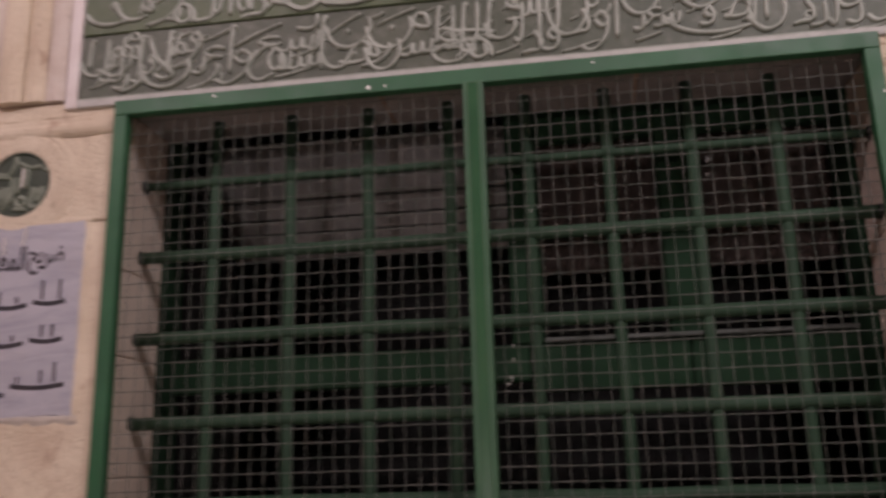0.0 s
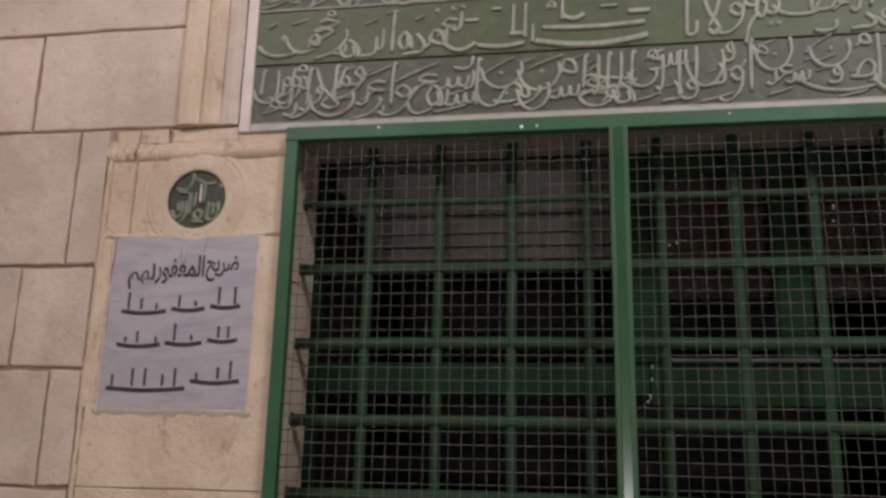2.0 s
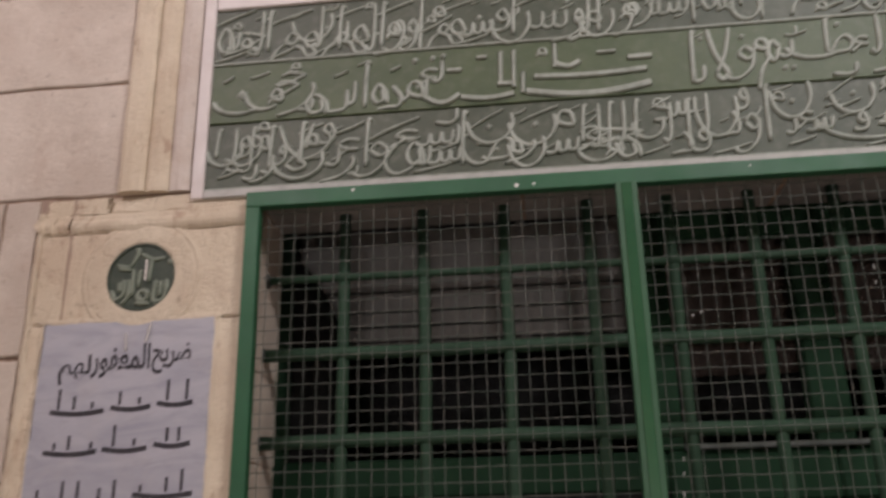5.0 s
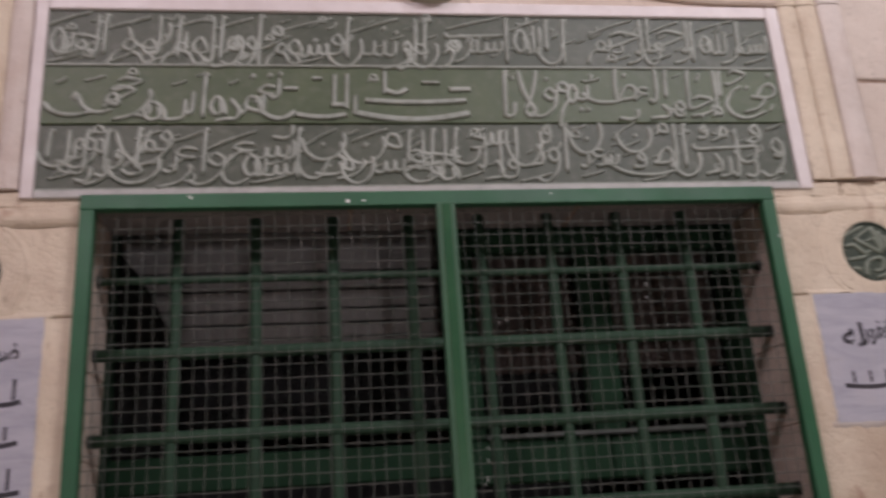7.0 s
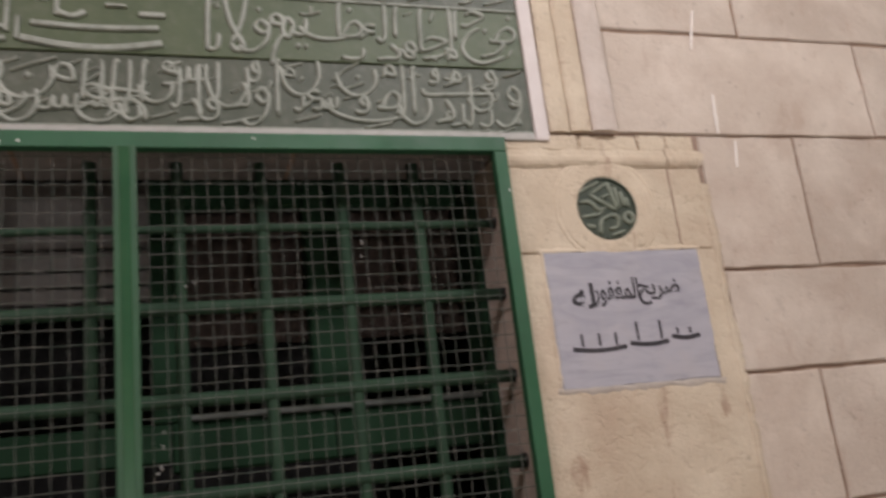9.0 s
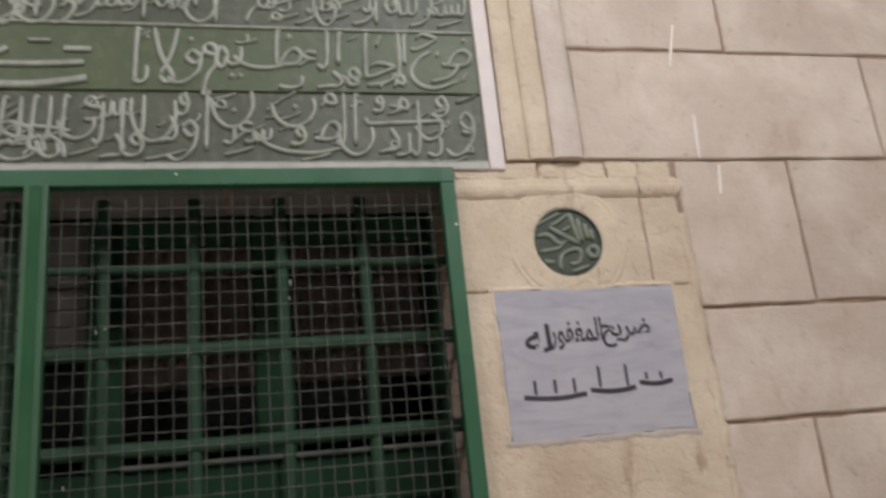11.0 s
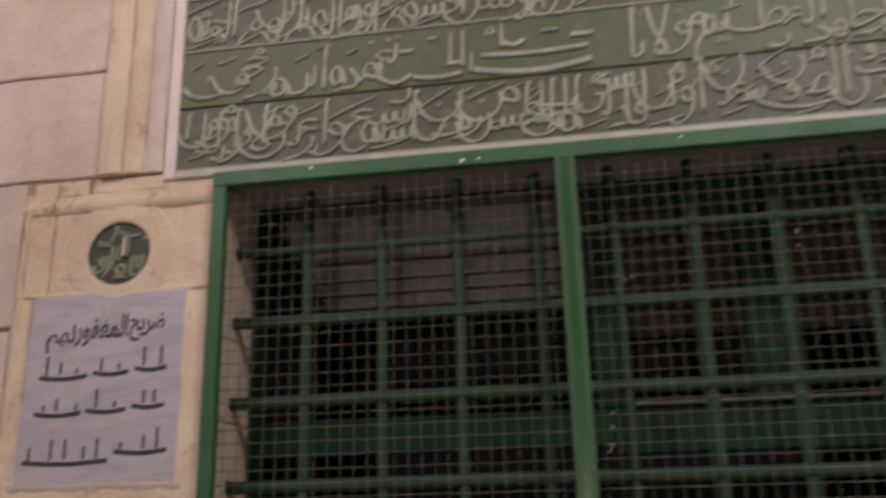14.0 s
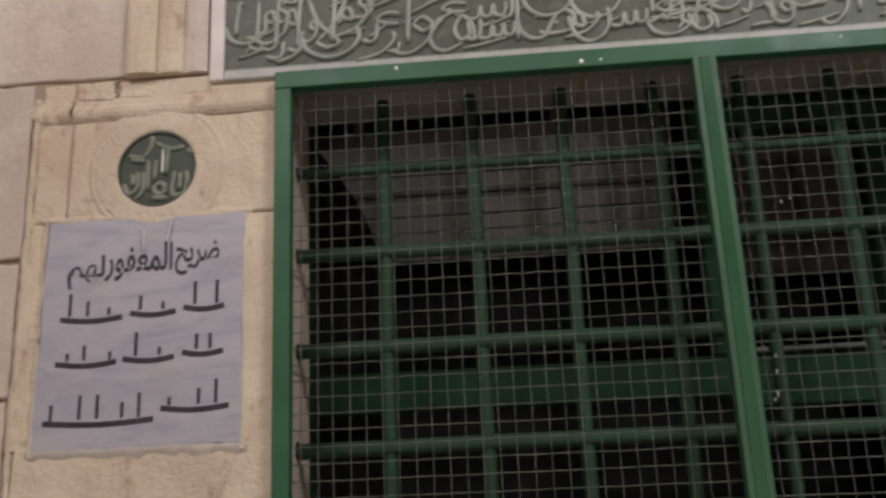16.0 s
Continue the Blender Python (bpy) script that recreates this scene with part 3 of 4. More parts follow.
GLYPHS["sad"] = [((0.0, 0.20), (0.20, 0.16), (0.45, 0.75), (0.78, 1.0), (1.0, 0.66), (0.80, 0.18), (0.20, 0.10))]
GLYPHS["ain"] = [((0.95, 0.92), (0.55, 1.0), (0.25, 0.72), (0.55, 0.52), (0.90, 0.50)), ((0.55, 0.52), (0.22, 0.20), (0.0, 0.0))]
GLYPHS["fa"] = [((0.98, 0.55), (0.75, 1.0), (0.42, 0.72), (0.70, 0.45), (1.0, 0.60), (0.85, 0.12), (0.40, 0.0), (0.0, 0.10))]
GLYPHS["mim"] = [((1.0, 0.20), (0.85, 0.85), (0.45, 0.95), (0.25, 0.50), (0.60, 0.25), (1.0, 0.20)), ((0.35, 0.40), (0.0, 0.0))]
GLYPHS["mim_tail"] = [((1.0, 0.85), (0.72, 1.0), (0.52, 0.72), (0.78, 0.58), (1.0, 0.85)), ((0.58, 0.66), (0.25, 0.45), (0.08, 0.20), (0.0, 0.0))]
GLYPHS["nun"] = [((0.98, 1.0), (1.0, 0.55), (0.78, 0.12), (0.42, 0.0), (0.12, 0.28), (0.0, 0.80))]
GLYPHS["heh"] = [((1.0, 0.0), (0.92, 0.60), (0.48, 1.0), (0.10, 0.50), (0.35, 0.05), (0.78, 0.20), (0.72, 0.70))]
GLYPHS["hehmid"] = [((1.0, 0.45), (0.75, 1.0), (0.40, 0.75), (0.55, 0.40), (1.0, 0.45)), ((0.60, 0.45), (0.85, 0.05), (0.45, 0.0), (0.25, 0.35), (0.0, 0.45))]
GLYPHS["wawsmall"] = [((0.55, 0.78), (0.78, 1.0), (1.0, 0.74), (0.74, 0.58), (0.55, 0.78)), ((1.0, 0.74), (0.85, 0.28), (0.40, 0.0), (0.0, 0.12))]
GLYPHS["wawbig"] = [((0.52, 0.80), (0.75, 1.0), (1.0, 0.78), (0.78, 0.60), (0.52, 0.80)), ((1.0, 0.78), (0.90, 0.36), (0.52, 0.04), (0.20, 0.0), (0.0, 0.14))]
GLYPHS["yabowl"] = [((1.0, 0.95), (0.62, 0.80), (0.86, 0.48), (0.72, 0.08), (0.30, 0.0), (0.0, 0.42))]
GLYPHS["yaback"] = [((0.0, 0.62), (0.05, 0.28), (0.40, 0.34), (1.0, 0.44))]
GLYPHS["lamalif"] = [((0.12, 1.0), (0.34, 0.50), (0.80, 0.10), (0.52, 0.0), (0.30, 0.12)), ((1.0, 1.0), (0.72, 0.50), (0.30, 0.12))]
GLYPHS["kaf"] = [((1.0, 1.0), (0.15, 0.62), (0.85, 0.45), (0.80, 0.05), (0.0, 0.0))]
GLYPHS["kashida"] = [((1.0, 0.25), (0.70, 0.02), (0.35, 0.10), (0.10, 0.50), (0.0, 1.0))]
GLYPHS["dash"] = [((0.0, 0.10), (0.5, 0.45), (1.0, 0.95))]
GLYPHS["longdash"] = [((0.0, 0.0), (0.12, 0.18), (0.55, 0.62), (1.0, 1.0))]
LIGHT = ("dash", "longdash")


def smooth_line(knots, y):
    """A rounded line through a few knots, on one upright plane."""
    pts = []
    ends = [knots[0]] + list(knots) + [knots[-1]]
    for p, q, r, t in zip(ends, ends[1:], ends[2:], ends[3:]):
        for k in range(4):
            f = k / 4
            pts.append(tuple(0.5 * (2 * q[i] + (r[i] - p[i]) * f + (2 * p[i] - 5 * q[i] + 4 * r[i] - t[i]) * f * f + (3 * q[i] - p[i] - 3 * r[i] + t[i]) * f ** 3) for i in (0, 1)))
    pts.append(knots[-1])
    return [(x, y, z) for x, z in pts]


pen = random.Random(23)


def nib_stroke(bm, knots, y, nib, high):
    """A raised stroke of a broad slanting pen: its breadth follows its direction, its ends taper, its back is crested."""
    pts = smooth_line(knots, y)
    high *= pen.uniform(0.86, 1.12)
    rings = []
    last = len(pts) - 1
    for i, (x, _, z) in enumerate(pts):
        a, b = pts[max(i - 1, 0)], pts[min(i + 1, last)]
        tx, tz = b[0] - a[0], b[2] - a[2]
        size = math.hypot(tx, tz) or 1e-6
        tx, tz = tx / size, tz / size
        w = nib * (0.52 + 0.48 * abs(math.sin(math.atan2(tz, tx) - 0.62))) * (0.62 if i in (0, last) else 1.0) / 2
        rings.append([bm.verts.new((x - tz * o * w, y - d * high, z + tx * o * w)) for o, d in ((-1.0, -0.3), (-0.88, 0.55), (-0.42, 0.95), (0.42, 1.0), (0.88, 0.6), (1.0, -0.3))])
    for r, s in zip(rings, rings[1:]):
        for k in range(5):
            bm.faces.new((r[k], r[k + 1], s[k + 1], s[k]))
    bm.faces.new(rings[0])
    bm.faces.new(rings[-1][::-1])


def write_word(parent, letters, y, material, nib, high):
    """One word of raised calligraphy: letters of (glyph, x, z, width, height), each a part of its own."""
    for glyph, x, z, w, h in letters:
        bm = bmesh.new()
        if glyph == "dot":
            r = max(w, h) * 0.60
            tip = bm.verts.new((x + w / 2, y - high * 1.1, z + h / 2))
            ring = [bm.verts.new((x + w / 2 + r * dx * k, y + (0.001 if k == 1 else -high * 0.8), z + h / 2 + r * dz * k)) for k in (1, 0.7) for dx, dz in ((1, 0.25), (0.0, 1), (-1, -0.2), (-0.1, -1))]
            for i in range(4):
                bm.faces.new((ring[i], ring[(i + 1) % 4], ring[4 + (i + 1) % 4], ring[4 + i]))
                bm.faces.new((ring[4 + i], ring[4 + (i + 1) % 4], tip))
        for stroke in GLYPHS.get(glyph, ()):
            nib_stroke(bm, [(x + w * u, z + h * v) for u, v in stroke], y, nib * (0.72 if glyph in LIGHT else 1.0), high)
        part("letter_dot" if glyph == "dot" else "vowel_mark" if glyph in LIGHT else "letter", bm, material, parent, smooth=True)


LETTERS = "\u0622\u0623\u0624\u0625\u0626\u0627\u0628\u0629\u062a\u062b\u062c\u062d\u062e\u062f\u0630\u0631\u0632\u0633\u0634\u0635\u0636\u0637\u0638\u0639\u063a\u0641\u0642\u0643\u0644\u0645\u0646\u0647\u0648\u0649\u064a"
ENDING = "\u0622\u0623\u0624\u0625\u0627\u0629\u062f\u0630\u0631\u0632\u0648\u0649"
FORMS, code = {}, 0xFE81
for letter in LETTERS:
    count = 2 if letter in ENDING else 4
    FORMS[letter] = [chr(code + k) for k in range(count)]
    code += count


def shaped(word):
    """The joined letter forms of an Arabic word, in drawing order from left to right."""
    out, i = [], 0
    joined = False
    while i < len(word):
        c = word[i]
        if c == "\u0644" and i + 1 < len(word) and word[i + 1] == "\u0627":
            out.append("\ufefc" if joined else "\ufefb")
            joined, i = False, i + 2
            continue
        if c not in FORMS:
            out.append(c)
            joined, i = False, i + 1
            continue
        forms = FORMS[c]
        last = i + 1 >= len(word) or word[i + 1] not in FORMS
        onward = len(forms) == 4 and not last
        out.append(forms[(3 if joined else 2) if onward else (1 if joined else 0)])
        joined, i = onward, i + 1
    return "".join(reversed(out))


def word_mesh(word, x0, x1, z0, z1, y, material, thick, lean=0.0, weight=0.0):
    """Raised lettering of one word, filling the given field of the wall."""
    curve = bpy.data.curves.new("word", "FONT")
    curve.body = shaped(word)
    curve.resolution_u = 3
    curve.offset = weight
    curve.extrude, curve.bevel_depth, curve.bevel_resolution = (0.05, 0.007, 1) if thick > 0.002 else (0.01, 0.0, 0)
    ob = bpy.data.objects.new("word", curve)
    scene.collection.objects.link(ob)
    bpy.context.view_layer.update()
    data = bpy.data.meshes.new_from_object(ob)
    bpy.data.objects.remove(ob)
    bpy.data.curves.remove(curve)
    co = np.empty(len(data.vertices) * 3)
    data.vertices.foreach_get("co", co)
    co = co.reshape(-1, 3)
    lo, hi = co.min(0), co.max(0)
    u = (co - lo) / np.maximum(hi - lo, 1e-6)
    placed = np.empty_like(co)
    placed[:, 0] = x0 + (x1 - x0) * u[:, 0]
    placed[:, 2] = z0 + (z1 - z0) * u[:, 1] + lean * (u[:, 0] - 0.5)
    placed[:, 1] = y - thick * u[:, 2]
    data.vertices.foreach_set("co", placed.ravel())
    data.update()
    data.materials.clear()
    data.materials.append(material)
    return data


def word_part(parent, word, x0, x1, z0, z1, y, material, thick, lean=0.0, weight=0.0):
    ob = new("word", word_mesh(word, x0, x1, z0, z1, y, material, thick, lean, weight))
    ob.parent = parent
    return ob


def bar_part(parent, x0, x1, z0, z1, y, material, thick, sag=0.0, name="bar"):
    """A plain bar with rounded ends in place of writing."""
    w = (z1 - z0)
    pts = [(x0 + (x1 - x0) * k / 8, y, (z0 + z1) / 2 - sag * math.sin(math.pi * k / 8)) for k in range(9)]
    prof = [(-w / 2, 0.002), (-w / 2, -thick * 0.6), (-w / 3.2, -thick), (w / 3.2, -thick), (w / 2, -thick * 0.6), (w / 2, 0.002)]
    return part(name, sweep(pts, prof), material, parent)


# ---------------------------------------------------------------- the long carved inscription
IN_L, IN_R, IN_B, IN_T = -1.158, 0.752, 2.332, 2.824
panel = thing("inscription_panel", "long green panel of raised silver-grey calligraphy in white marble frame", "inscription panel")
GROUND_Y = FACE + 0.002
for low, high, ground, says in ((2.668, IN_T + 0.004, PANEL_DUSTY, "dusty grey-green painted ground"), (2.507, 2.668, PANEL_GROUND, "weathered green painted ground"), (IN_B - 0.004, 2.507, PANEL_DUSTY, "dusty grey-green painted ground")):
    part("row_ground", boxed(IN_L - 0.004, IN_R + 0.004, GROUND_Y, CORE + 0.01, low, high), ground, panel, says)


def frame_bar(x0, x1, z0, z1, material, says, name="frame_member"):
    part(name, boxed(x0, x1, FACE - 0.008, CORE + 0.01, z0, z1, bevel=0.004, segments=2), material, panel, says)


frame_bar(IN_L - 0.031, IN_L, IN_B - 0.0200, IN_T + 0.036, WHITE_FRAME, "white marble frame member")
frame_bar(IN_R, IN_R + 0.038, IN_B - 0.0200, IN_T + 0.036, WHITE_FRAME, "white marble frame member")
frame_bar(IN_L + 0.0005, IN_R - 0.0005, IN_T, IN_T + 0.036, WHITE_FRAME, "white marble frame member")
# bottom member in a darker marble: its shade is put into the colour
frame_bar(IN_L + 0.0005, IN_R - 0.0005, IN_B - 0.0200, IN_B, SHADED_FRAME, "marble frame member with its shade put into the colour")
part("divider", boxed(IN_L, IN_R, GROUND_Y - 0.006, GROUND_Y + 0.002, 2.6648, 2.6715, bevel=0.002), LETTER, panel)
part("divider", boxed(IN_L, IN_R, GROUND_Y - 0.006, GROUND_Y + 0.002, 2.5050, 2.5092, bevel=0.0015), PANEL_GROUND, panel)
part("divider", boxed(IN_L, IN_R, GROUND_Y - 0.004, GROUND_Y + 0.002, IN_B + 0.0, IN_B + 0.006, bevel=0.0015), LETTER, panel)
def carve(word, *letters, nib=0.0128):
    """A word of the inscription, named for the reader of this file, and its letters."""
    write_word(panel, letters, GROUND_Y, LETTER, nib, 0.0074)


# the upper row
carve("بسم", ("tooth", 0.718, 2.717, 0.023, 0.054), ("sin", 0.668, 2.713, 0.055, 0.033), ("mim", 0.639, 2.712, 0.031, 0.024), ("ra", 0.600, 2.684, 0.048, 0.036), ("dash", 0.666, 2.682, 0.064, 0.022), ("longdash", 0.540, 2.783, 0.115, 0.036), ("dash", 0.688, 2.765, 0.036, 0.019))
carve("الله", ("alif", 0.649, 2.713, 0.017, 0.103), ("lam", 0.599, 2.714, 0.025, 0.069), ("lam_in", 0.577, 2.714, 0.027, 0.064), ("heh", 0.543, 2.715, 0.036, 0.053), ("dash", 0.600, 2.790, 0.014, 0.017))
carve("الرحمن", ("alif", 0.513, 2.688, 0.018, 0.125), ("lam", 0.493, 2.717, 0.020, 0.100), ("ra", 0.465, 2.684, 0.051, 0.040), ("hah", 0.425, 2.734, 0.085, 0.050), ("mim", 0.409, 2.715, 0.029, 0.029), ("nun", 0.381, 2.679, 0.045, 0.055), ("longdash", 0.407, 2.776, 0.086, 0.037), ("dash", 0.405, 2.691, 0.053, 0.020))
carve("الرحيم", ("alif", 0.387, 2.714, 0.020, 0.106), ("lam", 0.361, 2.710, 0.020, 0.107), ("ra", 0.332, 2.681, 0.051, 0.047), ("hah", 0.291, 2.732, 0.085, 0.045), ("tooth", 0.266, 2.720, 0.025, 0.034), ("mim_tail", 0.223, 2.681, 0.053, 0.068), ("longdash", 0.231, 2.766, 0.129, 0.050), ("dash", 0.234, 2.756, 0.036, 0.021), ("dash", 0.278, 2.687, 0.063, 0.020))
carve("ان", ("alif", 0.144, 2.679, 0.029, 0.137), ("nun", 0.088, 2.679, 0.067, 0.060), ("dash", 0.131, 2.756, 0.018, 0.015))
carve("الله", ("alif", 0.107, 2.719, 0.014, 0.094), ("lam", 0.080, 2.710, 0.019, 0.081), ("lam_in", 0.056, 2.711, 0.026, 0.085), ("heh", 0.022, 2.712, 0.041, 0.070), ("longdash", 0.018, 2.777, 0.081, 0.035))
carve("اشترى", ("alif", -0.004, 2.682, 0.015, 0.136), ("sin", -0.078, 2.710, 0.070, 0.036), ("tooth", -0.100, 2.712, 0.027, 0.038), ("ra", -0.139, 2.683, 0.047, 0.058), ("yaback", -0.159, 2.748, 0.157, 0.035), ("longdash", -0.156, 2.779, 0.150, 0.039), ("mim", -0.154, 2.716, 0.033, 0.031), ("dot", -0.052, 2.755, 0.011, 0.012), ("dot", -0.073, 2.748, 0.011, 0.013))
carve("من", ("mim", -0.168, 2.705, 0.041, 0.041), ("ra", -0.182, 2.663, 0.042, 0.054), ("nun", -0.262, 2.666, 0.079, 0.070))
carve("المؤمنين", ("alif", -0.231, 2.678, 0.029, 0.135), ("lam", -0.262, 2.679, 0.027, 0.131), ("mim", -0.254, 2.696, 0.043, 0.037), ("wawsmall", -0.294, 2.661, 0.041, 0.080), ("tooth", -0.322, 2.699, 0.032, 0.044), ("tooth", -0.351, 2.700, 0.032, 0.044), ("nun", -0.474, 2.667, 0.093, 0.080), ("tooth", -0.383, 2.702, 0.038, 0.041), ("longdash", -0.423, 2.758, 0.140, 0.052), ("dot", -0.327, 2.774, 0.012, 0.014), ("ra", -0.333, 2.662, 0.075, 0.040), ("dot", -0.294, 2.763, 0.011, 0.013))
carve("انفسهم", ("alif", -0.430, 2.690, 0.025, 0.122), ("fa", -0.479, 2.702, 0.052, 0.057), ("sin", -0.545, 2.694, 0.078, 0.040), ("hehmid", -0.590, 2.676, 0.057, 0.065), ("mim_tail", -0.625, 2.670, 0.052, 0.061), ("longdash", -0.621, 2.754, 0.168, 0.056), ("mim", -0.617, 2.748, 0.035, 0.034), ("dash", -0.665, 2.699, 0.101, 0.059), ("dot", -0.506, 2.735, 0.013, 0.016), ("dash", -0.566, 2.668, 0.087, 0.027))
carve("واموالهم", ("alif", -0.657, 2.663, 0.029, 0.155), ("wawsmall", -0.697, 2.668, 0.046, 0.083), ("mim", -0.728, 2.703, 0.035, 0.045), ("wawsmall", -0.739, 2.670, 0.057, 0.082), ("alif", -0.748, 2.683, 0.023, 0.127), ("lam", -0.778, 2.676, 0.026, 0.132), ("hehmid", -0.829, 2.673, 0.060, 0.073), ("mim_tail", -0.883, 2.669, 0.065, 0.062), ("longdash", -0.759, 2.766, 0.102, 0.041), ("ra", -0.759, 2.663, 0.082, 0.043))
carve("بان", ("tooth", -0.855, 2.705, 0.034, 0.057), ("alif", -0.853, 2.688, 0.023, 0.121), ("nun", -0.963, 2.715, 0.101, 0.073), ("dot", -0.881, 2.742, 0.015, 0.017), ("longdash", -0.854, 2.774, 0.087, 0.031))
carve("لهم", ("lam", -0.907, 2.697, 0.023, 0.113), ("hehmid", -0.953, 2.675, 0.063, 0.064), ("mim_tail", -1.012, 2.668, 0.070, 0.073), ("dash", -0.917, 2.673, 0.079, 0.036), ("dash", -1.022, 2.668, 0.071, 0.038), ("longdash", -1.012, 2.771, 0.101, 0.034))
carve("الجنة", ("alif", -1.031, 2.699, 0.020, 0.113), ("lam", -1.059, 2.696, 0.025, 0.114), ("hah", -1.107, 2.700, 0.079, 0.053), ("tooth", -1.127, 2.707, 0.032, 0.052), ("heh", -1.152, 2.700, 0.042, 0.070), ("longdash", -1.159, 2.777, 0.103, 0.042), ("dot", -1.079, 2.742, 0.014, 0.017), ("dash", -1.156, 2.673, 0.091, 0.030), ("dash", -1.137, 2.689, 0.085, 0.033), ("mim", -1.095, 2.702, 0.032, 0.033))
# the middle row
carve("ضريح", ("sad", 0.668, 2.575, 0.071, 0.046), ("ra", 0.639, 2.537, 0.064, 0.047), ("hahfin", 0.593, 2.520, 0.111, 0.100), ("hah", 0.611, 2.621, 0.051, 0.040), ("dot", 0.651, 2.602, 0.016, 0.016), ("dot", 0.720, 2.641, 0.014, 0.015), ("dash", 0.712, 2.537, 0.013, 0.024), nib=0.0142)
carve("المجاهد", ("alif", 0.572, 2.582, 0.016, 0.078), ("lam", 0.551, 2.545, 0.019, 0.118), ("mim", 0.550, 2.523, 0.025, 0.029), ("hah", 0.499, 2.548, 0.058, 0.035), ("ra", 0.488, 2.525, 0.064, 0.028), ("alif", 0.478, 2.542, 0.020, 0.118), ("hehmid", 0.429, 2.526, 0.045, 0.041), ("dal", 0.374, 2.518, 0.059, 0.041), ("dash", 0.515, 2.625, 0.012, 0.030), ("dot", 0.514, 2.518, 0.012, 0.013), nib=0.0142)
carve("العظيم", ("alif", 0.417, 2.580, 0.019, 0.081), ("lam", 0.379, 2.566, 0.026, 0.097), ("ain", 0.336, 2.571, 0.043, 0.037), ("sad", 0.283, 2.570, 0.060, 0.045), ("alif", 0.279, 2.577, 0.017, 0.085), ("kashida", 0.195, 2.565, 0.107, 0.029), ("tooth", 0.178, 2.572, 0.034, 0.043), ("mim_tail", 0.126, 2.494, 0.056, 0.122), ("dot", 0.310, 2.639, 0.013, 0.015), ("dash", 0.220, 2.627, 0.026, 0.010), ("dot", 0.182, 2.537, 0.013, 0.015), ("dot", 0.200, 2.537, 0.013, 0.014), ("tooth", 0.288, 2.516, 0.057, 0.028), nib=0.0142)
carve("مولانا", ("mim", 0.120, 2.589, 0.039, 0.034), ("wawbig", 0.053, 2.526, 0.071, 0.079), ("lamalif", 0.020, 2.526, 0.056, 0.133), ("tooth", -0.020, 2.526, 0.032, 0.039), ("alif", -0.024, 2.526, 0.021, 0.133), ("dot", 0.005, 2.630, 0.011, 0.013), ("dot", 0.097, 2.627, 0.011, 0.013), nib=0.0142)
carve("تغمده", ("tooth", -0.618, 2.578, 0.028, 0.054), ("ain", -0.655, 2.563, 0.056, 0.048), ("mim", -0.687, 2.530, 0.051, 0.051), ("dal", -0.748, 2.513, 0.061, 0.060), ("heh", -0.762, 2.530, 0.037, 0.050), ("dot", -0.663, 2.630, 0.013, 0.017), ("dot", -0.620, 2.633, 0.012, 0.016), ("dot", -0.595, 2.637, 0.013, 0.016), ("dash", -0.716, 2.614, 0.024, 0.013), nib=0.0142)
carve("الله", ("alif", -0.788, 2.524, 0.023, 0.121), ("lam", -0.821, 2.534, 0.022, 0.059), ("lam_in", -0.877, 2.518, 0.067, 0.055), ("heh", -0.926, 2.515, 0.058, 0.050), ("dash", -0.853, 2.610, 0.034, 0.016), nib=0.0142)
carve("برحمته", ("ra", -0.992, 2.517, 0.090, 0.082), ("tooth", -0.944, 2.528, 0.042, 0.028), ("hah", -0.983, 2.599, 0.059, 0.032), ("hah", -0.998, 2.567, 0.059, 0.041), ("mim", -1.014, 2.550, 0.035, 0.038), ("kashida", -1.072, 2.537, 0.079, 0.041), ("kashida", -1.151, 2.530, 0.107, 0.034), ("dash", -1.129, 2.615, 0.026, 0.018), ("dash", -1.062, 2.622, 0.048, 0.016), ("dot", -1.087, 2.569, 0.012, 0.025), nib=0.0142)
# the lower row
carve("توفي", ("dash", 0.691, 2.482, 0.048, 0.021), ("tooth", 0.698, 2.405, 0.030, 0.041), ("wawbig", 0.656, 2.351, 0.073, 0.106), ("fa", 0.627, 2.447, 0.043, 0.051), ("yabowl", 0.589, 2.391, 0.075, 0.078), ("dash", 0.653, 2.330, 0.051, 0.017))
carve("بلندن", ("tooth", 0.612, 2.349, 0.036, 0.045), ("lam", 0.577, 2.350, 0.025, 0.138), ("lam_in", 0.538, 2.352, 0.042, 0.054), ("dal", 0.504, 2.358, 0.047, 0.058), ("nun", 0.414, 2.353, 0.077, 0.066), ("dash", 0.591, 2.328, 0.047, 0.014))
carve("في", ("fa", 0.496, 2.460, 0.025, 0.037), ("yaback", 0.478, 2.417, 0.182, 0.043), ("mim", 0.548, 2.459, 0.030, 0.032), ("dash", 0.531, 2.449, 0.061, 0.032))
carve("النصف", ("alif", 0.444, 2.378, 0.019, 0.125), ("lam", 0.411, 2.375, 0.022, 0.129), ("sad", 0.363, 2.385, 0.055, 0.047), ("kashida", 0.240, 2.357, 0.178, 0.045), ("fa", 0.309, 2.378, 0.033, 0.041), ("dash", 0.328, 2.339, 0.068, 0.017))
carve("من", ("mim", 0.380, 2.470, 0.034, 0.032), ("nun", 0.271, 2.421, 0.094, 0.069), ("longdash", 0.262, 2.459, 0.064, 0.047), ("dot", 0.316, 2.462, 0.013, 0.014), ("dash", 0.279, 2.433, 0.056, 0.023))
